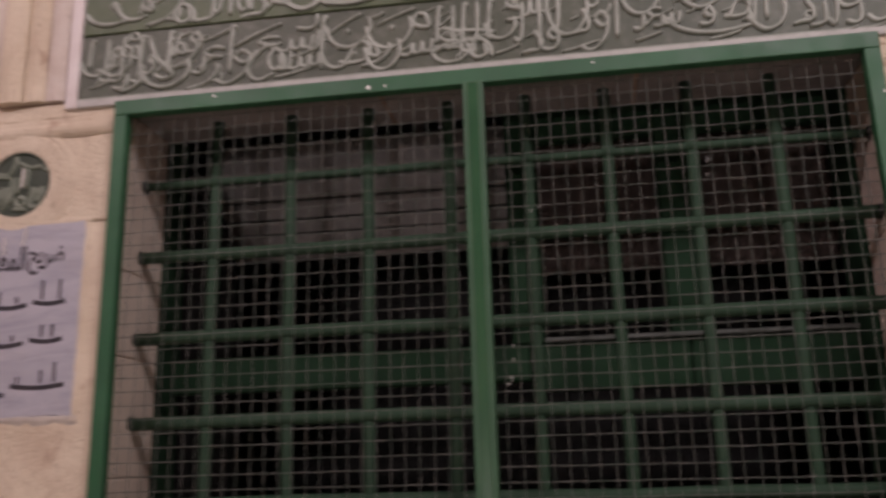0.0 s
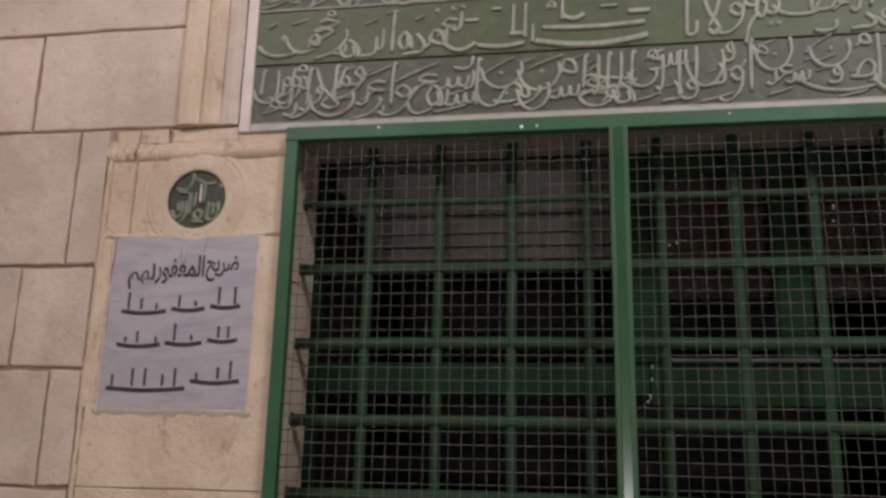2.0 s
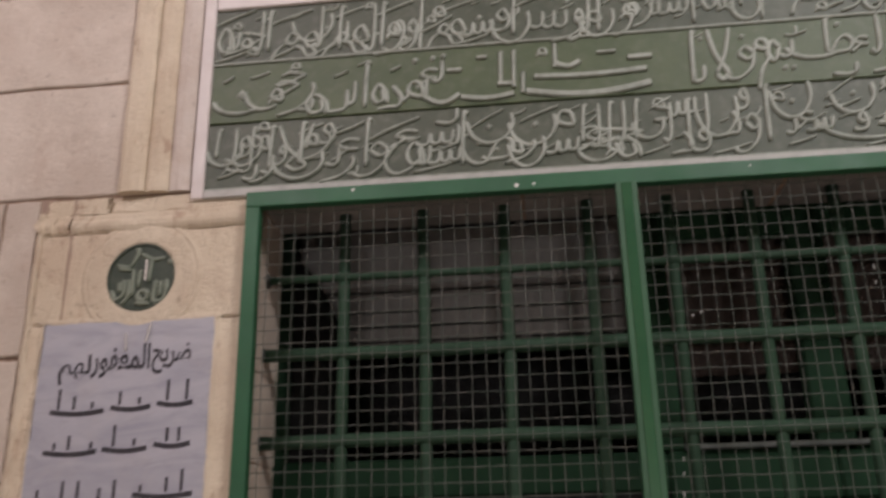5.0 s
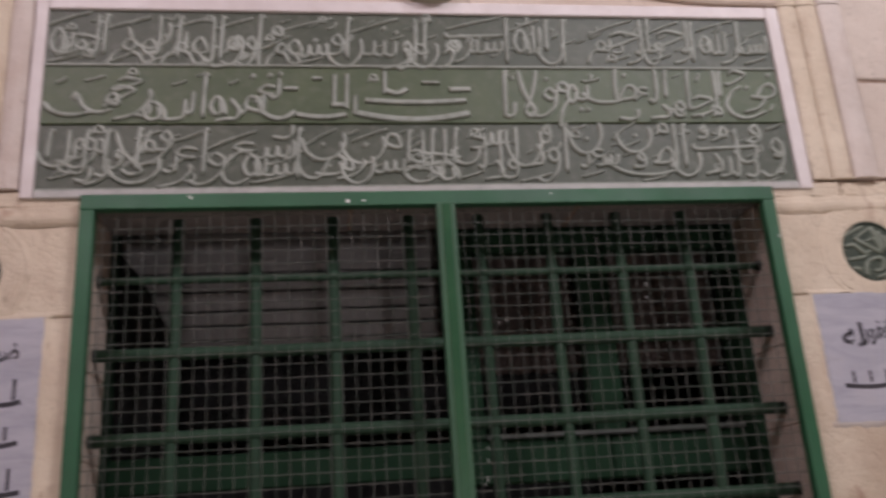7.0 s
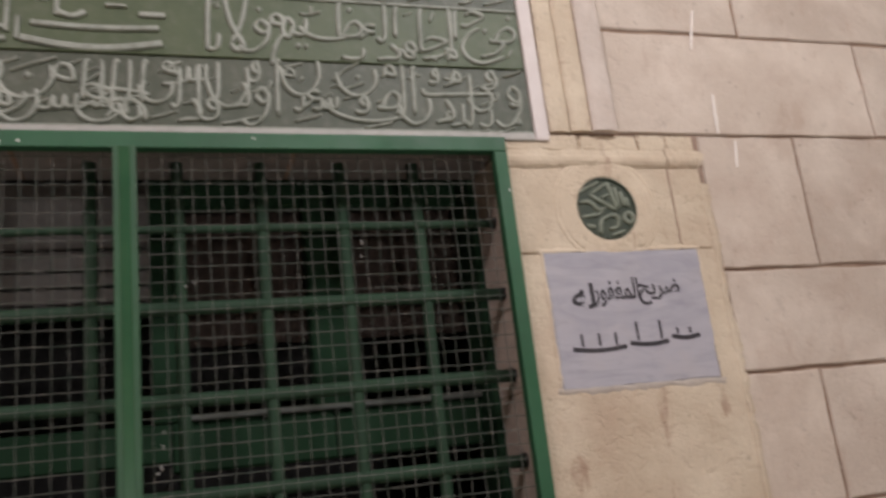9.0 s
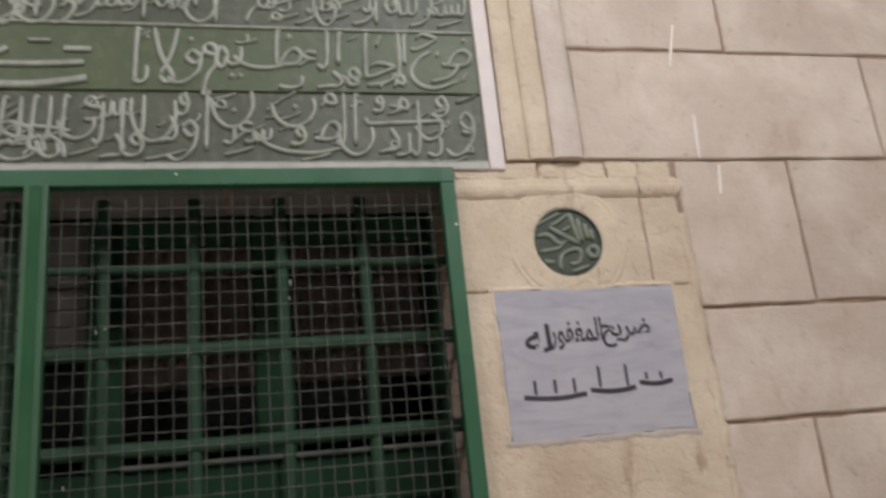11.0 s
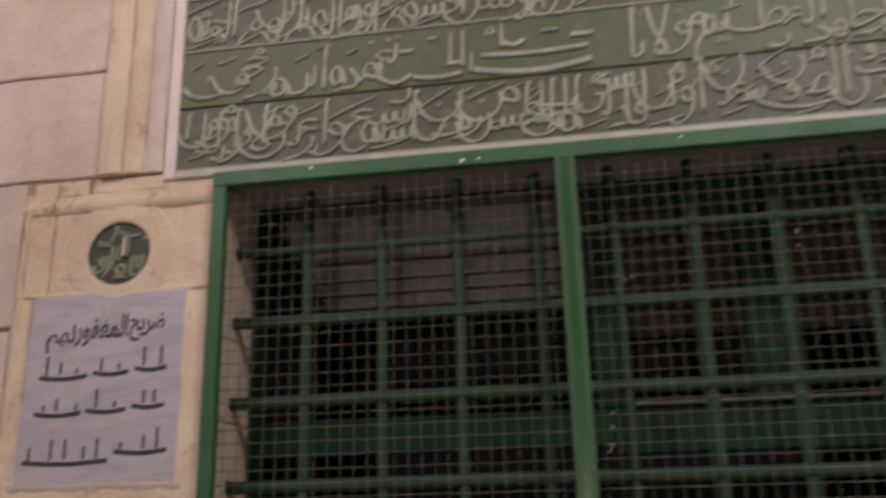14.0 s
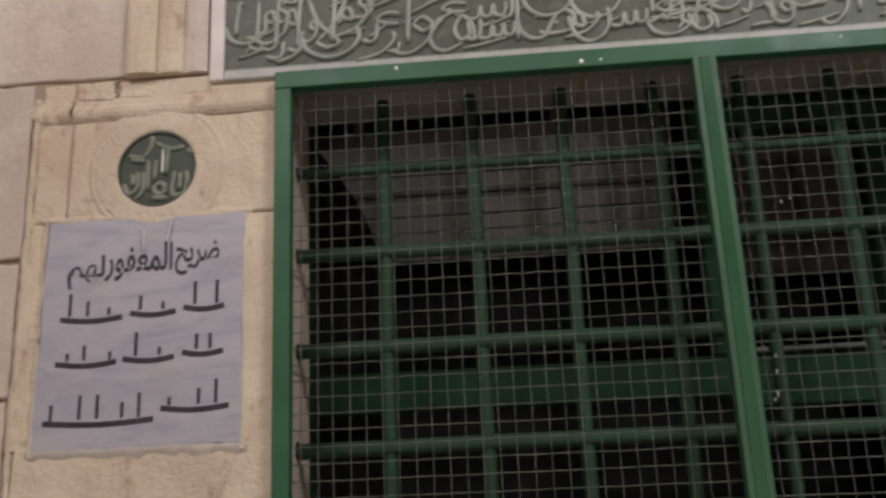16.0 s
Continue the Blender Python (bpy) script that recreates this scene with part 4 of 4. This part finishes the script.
carve("شعبان", ("sin", 0.211, 2.383, 0.058, 0.032), ("ain", 0.191, 2.388, 0.041, 0.041), ("tooth", 0.168, 2.381, 0.024, 0.037), ("alif", 0.124, 2.367, 0.018, 0.139), ("nun", 0.142, 2.419, 0.089, 0.086), ("dash", 0.152, 2.485, 0.043, 0.016), ("dot", 0.184, 2.453, 0.013, 0.014), ("dash", 0.169, 2.352, 0.059, 0.020))
carve("ودفن", ("wawbig", 0.052, 2.343, 0.061, 0.090), ("dal", 0.035, 2.385, 0.037, 0.059), ("fa", 0.067, 2.449, 0.029, 0.050), ("nun", -0.023, 2.386, 0.092, 0.096), ("dash", 0.008, 2.342, 0.083, 0.024), ("lam", -0.014, 2.397, 0.021, 0.096))
carve("بالقدس", ("alif", -0.048, 2.356, 0.017, 0.128), ("fa", -0.038, 2.353, 0.041, 0.053), ("dal", -0.083, 2.349, 0.049, 0.053), ("sin", -0.083, 2.441, 0.063, 0.045), ("lam", -0.097, 2.381, 0.022, 0.095), ("kaf", -0.114, 2.436, 0.041, 0.055), ("nun", -0.164, 2.392, 0.070, 0.049), ("dash", -0.142, 2.353, 0.058, 0.022))
carve("الجمعة", ("alif", -0.168, 2.389, 0.025, 0.102), ("lam", -0.203, 2.390, 0.026, 0.099), ("hah", -0.253, 2.384, 0.112, 0.036), ("mim", -0.229, 2.354, 0.041, 0.044), ("ain", -0.284, 2.370, 0.068, 0.051), ("heh", -0.205, 2.348, 0.055, 0.048))
carve("الخامس", ("alif", -0.227, 2.383, 0.025, 0.107), ("lam", -0.256, 2.378, 0.022, 0.108), ("alif", -0.286, 2.395, 0.025, 0.092), ("hah", -0.281, 2.378, 0.065, 0.052), ("nun", -0.288, 2.345, 0.085, 0.042), ("sin", -0.361, 2.370, 0.075, 0.036), ("nun", -0.445, 2.343, 0.082, 0.071), ("dash", -0.277, 2.427, 0.042, 0.038))
carve("من", ("mim", -0.343, 2.429, 0.052, 0.047), ("nun", -0.442, 2.396, 0.107, 0.073), ("longdash", -0.413, 2.455, 0.088, 0.035), ("dot", -0.387, 2.439, 0.014, 0.016), ("dash", -0.427, 2.473, 0.028, 0.016))
carve("رمضان", ("ra", -0.454, 2.355, 0.070, 0.051), ("mim", -0.445, 2.370, 0.033, 0.037), ("sad", -0.506, 2.361, 0.074, 0.056), ("kashida", -0.548, 2.357, 0.060, 0.039), ("alif", -0.560, 2.358, 0.024, 0.136), ("nun", -0.538, 2.407, 0.106, 0.072), ("longdash", -0.531, 2.444, 0.079, 0.047), ("dot", -0.493, 2.441, 0.014, 0.015))
carve("سنة", ("sin", -0.630, 2.364, 0.076, 0.036), ("tooth", -0.658, 2.366, 0.036, 0.044), ("heh", -0.682, 2.364, 0.044, 0.057), ("dash", -0.627, 2.389, 0.069, 0.026), ("dash", -0.663, 2.345, 0.089, 0.021))
carve("تسع", ("tooth", -0.585, 2.410, 0.030, 0.049), ("sin", -0.657, 2.410, 0.088, 0.036), ("ain", -0.719, 2.410, 0.070, 0.043), ("hahfin", -0.729, 2.345, 0.066, 0.075), ("longdash", -0.765, 2.435, 0.118, 0.051), ("tooth", -0.609, 2.465, 0.053, 0.036))
carve("واربعين", ("wawbig", -0.808, 2.345, 0.085, 0.081), ("alif", -0.784, 2.371, 0.022, 0.122), ("ra", -0.882, 2.338, 0.080, 0.058), ("ain", -0.855, 2.389, 0.069, 0.052), ("tooth", -0.869, 2.377, 0.033, 0.043), ("nun", -0.998, 2.350, 0.121, 0.066), ("dash", -0.847, 2.455, 0.069, 0.031))
carve("وثلاث", ("fa", -0.894, 2.436, 0.046, 0.049), ("ra", -0.939, 2.393, 0.081, 0.066), ("lamalif", -0.993, 2.372, 0.094, 0.116), ("alif", -0.940, 2.386, 0.022, 0.109), ("longdash", -0.937, 2.463, 0.062, 0.024), ("mim", -0.919, 2.426, 0.031, 0.034), ("wawsmall", -0.998, 2.388, 0.035, 0.047))
carve("مائة", ("alif", -1.014, 2.379, 0.022, 0.112), ("mim", -1.034, 2.421, 0.029, 0.044), ("tooth", -1.025, 2.369, 0.032, 0.043), ("ra", -1.051, 2.347, 0.059, 0.050), ("alif", -1.060, 2.384, 0.022, 0.106))
carve("والف", ("wawbig", -1.092, 2.392, 0.068, 0.074), ("lam", -1.107, 2.402, 0.022, 0.086), ("fa", -1.093, 2.415, 0.044, 0.051), ("nun", -1.159, 2.395, 0.086, 0.051), ("alif", -1.145, 2.418, 0.022, 0.072), ("dash", -1.129, 2.361, 0.060, 0.022), ("dot", -1.118, 2.399, 0.014, 0.015), ("tooth", -1.069, 2.355, 0.037, 0.036))
# a person's name in the middle row, as plain raised bars
for x0, x1, z, w, sag in ((-0.396, -0.111, 2.534, 0.016, 0.018), (-0.376, -0.118, 2.571, 0.013, 0.006), (-0.158, -0.104, 2.603, 0.013, 0.000), (-0.326, -0.269, 2.603, 0.013, 0.012), (-0.228, -0.185, 2.622, 0.008, 0.000),
                          (-0.548, -0.425, 2.531, 0.013, 0.008), (-0.636, -0.552, 2.539, 0.013, 0.020), (-0.462, -0.424, 2.558, 0.012, 0.000), (-0.581, -0.546, 2.604, 0.011, 0.000), (-0.509, -0.485, 2.633, 0.009, 0.000)):
    bar_part(panel, x0, x1, z - w / 2, z + w / 2, GROUND_Y, LETTER, 0.0075, sag)
for x, z0, z1 in ((-0.455, 2.558, 2.642), (-0.424, 2.547, 2.644), (-0.327, 2.591, 2.653), (-0.404, 2.531, 2.583), (-0.631, 2.541, 2.593)):
    part("bar", tube([(x, GROUND_Y - 0.002, z0), (x + 0.003, GROUND_Y - 0.003, z1)], 0.0055, 6), LETTER, panel)
# small vowel strokes scattered between the letters of the crowded rows
marks = random.Random(5)
for low, high, count in ((2.680, 2.800, 56), (2.348, 2.478, 50), (2.622, 2.645, 6)):
    for k in range(count):
        x = IN_L + 0.02 + (IN_R - IN_L - 0.06) * (k + marks.uniform(0.1, 0.9)) / count
        glyph = marks.choice(("dash", "dash", "dash", "dot", "tooth", "mim", "ra"))
        w = 0.012 if glyph == "dot" else marks.uniform(0.020, 0.036)
        write_word(panel, ((glyph, x, marks.uniform(low, high), w, w * (0.5 if glyph == "dash" else 0.8)),), GROUND_Y, LETTER, 0.0092, 0.0058)


# ---------------------------------------------------------------- pilasters, discs and marble plaques
def loop(x, z, r):
    return [(x + r * math.cos(a * math.pi / 4), z + r * math.sin(a * math.pi / 4)) for a in range(9)]


def disc_medallion(cx, cz, radius, proud, strokes, label):
    ob = thing("medallion", label, "medallion", "round medallions")
    y = FACE - proud
    if proud > 0.02:
        part("boss", lathe(cx, cz, FACE + 0.004, [(radius + 0.008, 0.0), (radius + 0.008, proud + 0.002), (radius + 0.004, proud + 0.008), (radius - 0.004, proud + 0.008), (radius - 0.008, proud + 0.002), (0, proud + 0.002)]), BOSS_STONE, ob, "projecting round stone boss")
    part("disc", lathe(cx, cz, y + 0.001, [(radius - 0.008, 0.0), (radius - 0.009, 0.0015), (0, 0.0015)]), DISC_GREEN, ob, "dark green painted disc")
    part("rim", lathe(cx, cz, y + 0.001, [(radius - 0.005, 0.0), (radius - 0.008, 0.006), (radius - 0.012, 0.006), (radius - 0.015, 0.0)], 40), DISC_GREEN, ob, "worn dark rim")
    for stroke in strokes:
        bm = bmesh.new()
        nib_stroke(bm, [(cx + radius * x, cz + radius * z) for x, z in stroke], y - 0.001, 0.150 * radius, 0.0050)
        part("bar", bm, DISC_LETTER, ob, smooth=True)
    return ob


LEFT_STROKES = (((-0.68, 0.34), (-0.32, 0.30), (-0.14, 0.62), (-0.16, 0.80)), ((-0.62, 0.24), (-0.25, 0.20)), ((-0.04, 0.62), (0.30, 0.46), (0.62, 0.50)), ((0.25, 0.46), (0.21, -0.14)),
                ((-0.20, 0.20), (-0.20, -0.50)), ((-0.02, 0.20), (-0.05, -0.28)), loop(0.09, -0.50, 0.13), ((-0.76, -0.34), (-0.66, -0.58), (-0.44, -0.44), (-0.45, -0.06)), ((-0.56, -0.12), (-0.54, -0.38)),
                ((-0.31, -0.06), (-0.31, -0.50), (-0.48, -0.72)), ((0.42, -0.10), (0.38, -0.64), (0.68, -0.58), (0.70, -0.10)), ((0.55, -0.14), (0.55, -0.54)), ((0.70, 0.42), (0.82, 0.34)), ((-0.10, -0.70), (0.28, -0.72)))
RIGHT_STROKES = (((-0.80, 0.46), (-0.45, 0.64), (-0.13, 0.78)), ((-0.47, 0.40), (0.13, 0.76)), ((0.13, 0.76), (0.30, -0.07)), ((0.30, -0.07), (-0.47, 0.40)), ((-0.13, 0.30), (0.12, 0.40)), ((0.33, 0.62), (0.38, 0.00)),
                 ((0.50, 0.48), (0.54, 0.06)), ((0.64, 0.32), (0.67, 0.04)), loop(0.64, -0.28, 0.14), ((-0.82, 0.16), (-0.52, 0.20), (-0.26, -0.04), (-0.03, 0.03)), ((-0.80, -0.24), (-0.28, -0.16), (-0.10, 0.02)),
                 ((-0.72, -0.50), (-0.45, -0.54)), ((-0.30, -0.74), (-0.23, -0.36), (0.12, -0.20), (0.30, -0.28), (0.22, -0.54), (-0.03, -0.60)), ((0.00, -0.80), (0.46, -0.66)))
TOP_STROKES = (((-0.62, 0.00), (0.00, 0.10), (0.56, 0.06)), ((-0.56, -0.25), (0.00, -0.38), (0.46, -0.20)), ((-0.42, 0.20), (0.00, 0.34), (0.32, 0.40)), ((0.10, -0.15), (0.13, 0.52)), ((-0.26, -0.50), (0.05, -0.62), (0.36, -0.46)),
               ((-0.36, -0.20), (-0.31, 0.36)), ((0.40, -0.30), (0.49, 0.36)), ((-0.30, 0.58), (0.30, 0.66)), loop(-0.60, -0.30, 0.12), loop(0.60, -0.10, 0.11))
disc_medallion(-1.291, 2.130, 0.088, 0.001, LEFT_STROKES, "round dark green medallion with worn raised calligraphy set in cream stone")
disc_medallion(0.915, 2.136, 0.088, 0.001, RIGHT_STROKES, "round dark green medallion with slanting raised calligraphy set in cream stone")
disc_medallion(-0.194, 2.944, 0.082, 0.040, TOP_STROKES, "round green medallion on a projecting stone boss above the inscription")


def pilaster(x0, x1, outer_left, cx, cz, joints):
    """A cream stone pilaster with a moulded head and a raised ring round its medallion."""
    ob = thing("pilaster", "cream limestone pilaster with moulded head beside the green window", "pilaster", "window pilasters")
    for z0, z1 in zip(joints, joints[1:]):
        part("stone_block", block(x0, x1, z0, z1, FACE, CORE + 0.01, 0.002, 0.0025, 0.001), CREAM, ob)
    lo = joints[-1]
    split = x0 + 0.070 if outer_left else x1 - 0.095
    for a, b in ((x0, split), (split, x1)):
        part("stone_block", block(a, b, lo, 2.246, FACE, CORE + 0.01, 0.003, 0.004, 0.002), CREAM, ob)
    for a, b in ((x0 - 0.004, split), (split, x1)):
        pts = [(x, FACE + rng.uniform(-0.0022, 0.0022), 2.246 + rng.uniform(-0.0022, 0.0022)) for x in np.linspace(a + 0.0015, b - 0.0015, 18)]
        part("head_moulding", sweep(pts, [(-0.004, 0.03), (-0.003, 0.001), (0.004, -0.005), (0.013, -0.0085), (0.023, -0.0080), (0.030, -0.004), (0.036, -0.0025), (0.046, 0.0005), (0.047, 0.03)]), CREAM, ob)
    cuts = [x0] + sorted(rng.uniform(x0 + 0.04, x1 - 0.04) for _ in range(3)) + [x1]
    for a, b in zip(cuts, cuts[1:]):
        part("stone_block", block(a, b, 2.2885, 2.336 - rng.uniform(0, 0.003), FACE + rng.uniform(-0.001, 0.003), CORE + 0.01, 0.003, 0.006, 0.0025), CREAM, ob)
    gap = x0 if outer_left else x1
    part("mortar_joint", boxed(gap - 0.020, gap + 0.020, FACE + 0.005, CORE + 0.002, 0.0, 2.338, bevel=0.002), JOINT_BROWN, ob, "brown mortar in the joint beside the pilaster")
    part("mortar_joint", boxed(split - 0.006, split + 0.006, FACE + 0.003, CORE + 0.002, lo, 2.333), JOINT_BROWN, ob, "brown mortar in an upright joint")
    part("ring", lathe(cx, cz, FACE + 0.002, [(0.079, 0.0), (0.0805, 0.006), (0.084, 0.0080), (0.092, 0.0082), (0.120, 0.0066), (0.126, 0.0060), (0.129, 0.0044), (0.132, 0.0044), (0.135, 0.0052), (0.139, 0.0040), (0.145, 0.0)], 64), CREAM, ob, "raised stone ring round the medallion")
    return ob


pilaster(-1.545, -1.030, True, -1.291, 2.130, (0.0, 0.42, 0.90, 1.388, 2.027))
pilaster(0.662, 1.203, False, 0.915, 2.136, (0.0, 0.42, 0.90, 1.30, 2.027))


def ragged_strip(a, b, across, width):
    """Bedding mortar that laps a slab's edge, with an uneven outline."""
    bm = bmesh.new()
    count = max(8, int((abs(b[0] - a[0]) + abs(b[1] - a[1])) / 0.016))
    rows = []
    for k in range(count + 1):
        f = -0.02 + 1.04 * k / count
        x, z = a[0] + (b[0] - a[0]) * f, a[1] + (b[1] - a[1]) * f
        lap, out = rng.uniform(0.001, 0.0055), width * rng.uniform(0.6, 1.35)
        high = rng.uniform(0.0053, 0.0064)
        rows.append([bm.verts.new((x + across[0] * d, FACE - y, z + across[1] * d)) for d, y in ((-lap, 0.0040), (-lap * 0.4, high), (out * 0.45, high * 0.35), (out, -0.002))])
    for r, s in zip(rows, rows[1:]):
        for i in range(3):
            bm.faces.new((r[i], r[i + 1], s[i + 1], s[i]))
    bmesh.ops.recalc_face_normals(bm, faces=bm.faces)
    return bm


def plaque(x0, x1, z0, z1, label):
    ob = thing("marble_plaque", label, "plaque", "marble plaques")
    part("slab", block(x0, x1, z0, z1, FACE - 0.005, FACE + 0.012, 0.0, 0.004, 0.0028, 0.0), MARBLE, ob)
    for a, b, across, width, material in (((x0, z1), (x1, z1), (0, 1), 0.010, CREAM), ((x0, z0), (x1, z0), (0, -1), 0.019, GREY_MORTAR), ((x0, z0), (x0, z1), (-1, 0), 0.010, CREAM), ((x1, z0), (x1, z1), (1, 0), 0.010, CREAM)):
        part("mortar_edge", ragged_strip(a, b, across, width), material, ob, "ragged bedding mortar along the edge", smooth=True)
    return ob


def mortar_smear(x, z0, z1, width, parent):
    """A ragged strip of old mortar over an upright joint."""
    bm = bmesh.new()
    rows = []
    count = max(6, int((z1 - z0) / 0.018))
    for k in range(count + 1):
        z = z0 + (z1 - z0) * k / count
        a, d = width * rng.uniform(0.25, 0.7), width * rng.uniform(0.25, 0.9)
        rows.append([bm.verts.new(p) for p in ((x - a, FACE + 0.004, z), (x - a * 0.6, FACE - rng.uniform(0.0035, 0.006), z), (x + d * 0.6, FACE - rng.uniform(0.0035, 0.006), z), (x + d, FACE + 0.004, z))])
    for r, s in zip(rows, rows[1:]):
        for i in range(3):
            bm.faces.new((r[i], r[i + 1], s[i + 1], s[i]))
    part("mortar_smear", bm, CREAM, parent, "ragged cream mortar over the joint", smooth=True)


for x, z0, z1, w in ((1.206, 1.74, 2.20, 0.030), (1.210, 1.30, 1.66, 0.022), (-1.552, 1.96, 2.30, 0.014), (-1.553, 1.30, 1.60, 0.012), (-1.552, 1.585, 1.975, 0.020), (1.208, 1.64, 1.76, 0.026)):
    mortar_smear(x, z0, z1, w, wall_front)

INK_Y = FACE - 0.0045
left_plaque = plaque(-1.512, -1.106, 1.580, 2.030, "veined grey marble plaque with four lines of black writing")
right_plaque = plaque(0.724, 1.148, 1.703, 2.030, "veined grey marble plaque with two lines of black writing")
for ob, words in ((left_plaque, (("ضريح", -1.245, -1.157, 1.905, 1.972), ("المغفور", -1.385, -1.250, 1.900, 1.975), ("لهم", -1.460, -1.385, 1.888, 1.955))),
                  (right_plaque, (("ضريح", 0.960, 1.075, 1.890, 1.952), ("المغفور", 0.838, 0.962, 1.890, 1.960), ("له", 0.782, 0.842, 1.888, 1.950)))):
    for word, x0, x1, z0, z1 in words:
        word_part(ob, word, x0, x1, z0, z1, INK_Y, INK, 0.0012, weight=0.020)
# people's names, as plain bars of the writing's size
for ob, bars in ((left_plaque, ((-1.225, -1.145, 1.842), (-1.330, -1.240, 1.836), (-1.468, -1.345, 1.830), (-1.225, -1.145, 1.755), (-1.340, -1.240, 1.748), (-1.472, -1.352, 1.744), (-1.262, -1.132, 1.652), (-1.488, -1.275, 1.633))),
                 (right_plaque, ((1.030, 1.108, 1.812), (0.915, 1.020, 1.802), (0.765, 0.905, 1.795)))):
    for x0, x1, z in bars:
        bar_part(ob, x0, x1, z - 0.0062, z + 0.0056, INK_Y + 0.0005, INK, 0.0015, 0.006)
        count = max(2, round((x1 - x0) / 0.042))
        for k in range(count):
            at = x0 + (x1 - x0) * (k + 0.5 + rng.uniform(-0.2, 0.2)) / count
            high = rng.choice((0.020, 0.034, 0.050))
            part("bar", boxed(at - 0.0038, at + 0.0038, INK_Y - 0.001, INK_Y + 0.001, z + 0.0040, z + high, bevel=0.0008), INK, ob)

# ---------------------------------------------------------------- white runs on the stone
def run_down(x0, z0, x1, z1, width, y):
    pts = [(x0 + (x1 - x0) * k / 5, y, z0 + (z1 - z0) * k / 5) for k in range(6)]
    bm = bmesh.new()
    rows = []
    for k, (x, yy, z) in enumerate(pts):
        w = width * (0.5 + 0.5 * math.sin(math.pi * (0.15 + 0.7 * k / 5))) / 2
        rows.append([bm.verts.new((x - w, yy + 0.002, z)), bm.verts.new((x, yy - 0.002, z)), bm.verts.new((x + w, yy + 0.002, z))])
    for r, s in zip(rows, rows[1:]):
        for i in range(2):
            bm.faces.new((r[i], r[i + 1], s[i + 1], s[i]))
    tagged(part("dried_drip", bm, DRIP), "thin dried white run on the stone face", "stain", "white drips")


for x0, z0, x1, z1, w in ((1.283, 2.708, 1.252, 2.585, 0.010), (1.291, 2.455, 1.283, 2.340, 0.012), (1.331, 2.321, 1.320, 2.245, 0.010)):
    run_down(x0, z0, x1, z1, w, FACE - 0.005)
for x0, z0, x1, z1, w in ((-1.308, 1.998, -1.306, 1.956, 0.003), (-1.252, 2.022, -1.262, 1.976, 0.004), (-1.277, 2.168, -1.277, 2.118, 0.006)):
    run_down(x0, z0, x1, z1, w, FACE - 0.0125)

# ---------------------------------------------------------------- ashlar facing, last
def course(z0, z1, joints):
    for a, b in zip(joints, joints[1:]):
        part("stone_block", block(a, b, z0, z1, FACE, CORE + 0.004, 0.0088, 0.0035, 0.0024), ASHLAR, wall_front)


EDGE = -1.560
for z0, z1, joints in ((2.338, 2.640, (-4.19, -3.45, -2.95, -2.40, -1.808, -1.367)), (2.640, 2.925, (-4.19, -3.70, -3.10, -2.62, -2.100, -1.367)), (2.925, 3.25, (-4.19, -3.30, -2.70, -1.90, -1.367)),
                       (3.25, 3.60, (-4.19, -3.60, -2.90, -2.25, -1.70, -1.367)), (1.955, 2.338, (-4.19, -3.55, -3.0, -2.48, -2.002, -1.651, EDGE)), (1.682, 1.955, (-4.19, -3.40, -2.75, -2.28, -1.777, EDGE)),
                       (1.385, 1.682, (-4.19, -3.7, -3.05, -2.45, -2.05, -1.653, EDGE)), (1.06, 1.385, (-4.19, -3.3, -2.6, -1.95, EDGE)), (0.72, 1.06, (-4.19, -3.6, -2.9, -2.2, -1.75, EDGE)),
                       (0.36, 0.72, (-4.19, -3.3, -2.5, -1.9, EDGE)), (0.0, 0.36, (-4.19, -3.6, -2.8, -2.1, EDGE)), (3.60, 4.05, (-4.19, -3.4, -2.6, -1.8, -1.0, -0.3, 0.5, 1.2, 2.0, 2.8, 3.5, 4.19)), (4.05, 4.49, (-4.19, -3.0, -2.1, -1.3, -0.5, 0.2, 0.9, 1.7, 2.5, 3.3, 4.19))):
    course(z0, z1, joints)
EDGE = 1.214
for z0, z1, joints in ((2.338, 2.634, (0.981, 1.812, 2.35, 2.9, 3.5, 4.19)), (2.634, 2.924, (0.981, 1.418, 2.05, 2.7, 3.3, 4.19)), (2.924, 3.25, (0.981, 1.70, 2.3, 2.95, 3.6, 4.19)), (3.25, 3.60, (0.981, 1.35, 2.0, 2.7, 3.3, 4.19)),
                       (1.970, 2.338, (EDGE, 1.520, 2.05, 2.55, 3.2, 4.19)), (1.710, 1.970, (EDGE, 1.76, 2.3, 2.9, 3.5, 4.19)), (1.385, 1.710, (EDGE, 1.440, 1.95, 2.5, 3.2, 4.19)), (1.06, 1.385, (EDGE, 1.7, 2.4, 3.2, 4.19)),
                       (0.72, 1.06, (EDGE, 1.5, 2.1, 2.8, 3.5, 4.19)), (0.36, 0.72, (EDGE, 1.8, 2.6, 3.3, 4.19)), (0.0, 0.36, (EDGE, 1.6, 2.3, 3.0, 4.19))):
    course(z0, z1, joints)
for z0, z1, joints in ((0.90, 1.123, (-1.028, -0.45, 0.15, 0.660)), (0.42, 0.90, (-1.028, -0.3, 0.660)), (0.0, 0.42, (-1.028, -0.6, 0.0, 0.660))):
    course(z0, z1, joints)
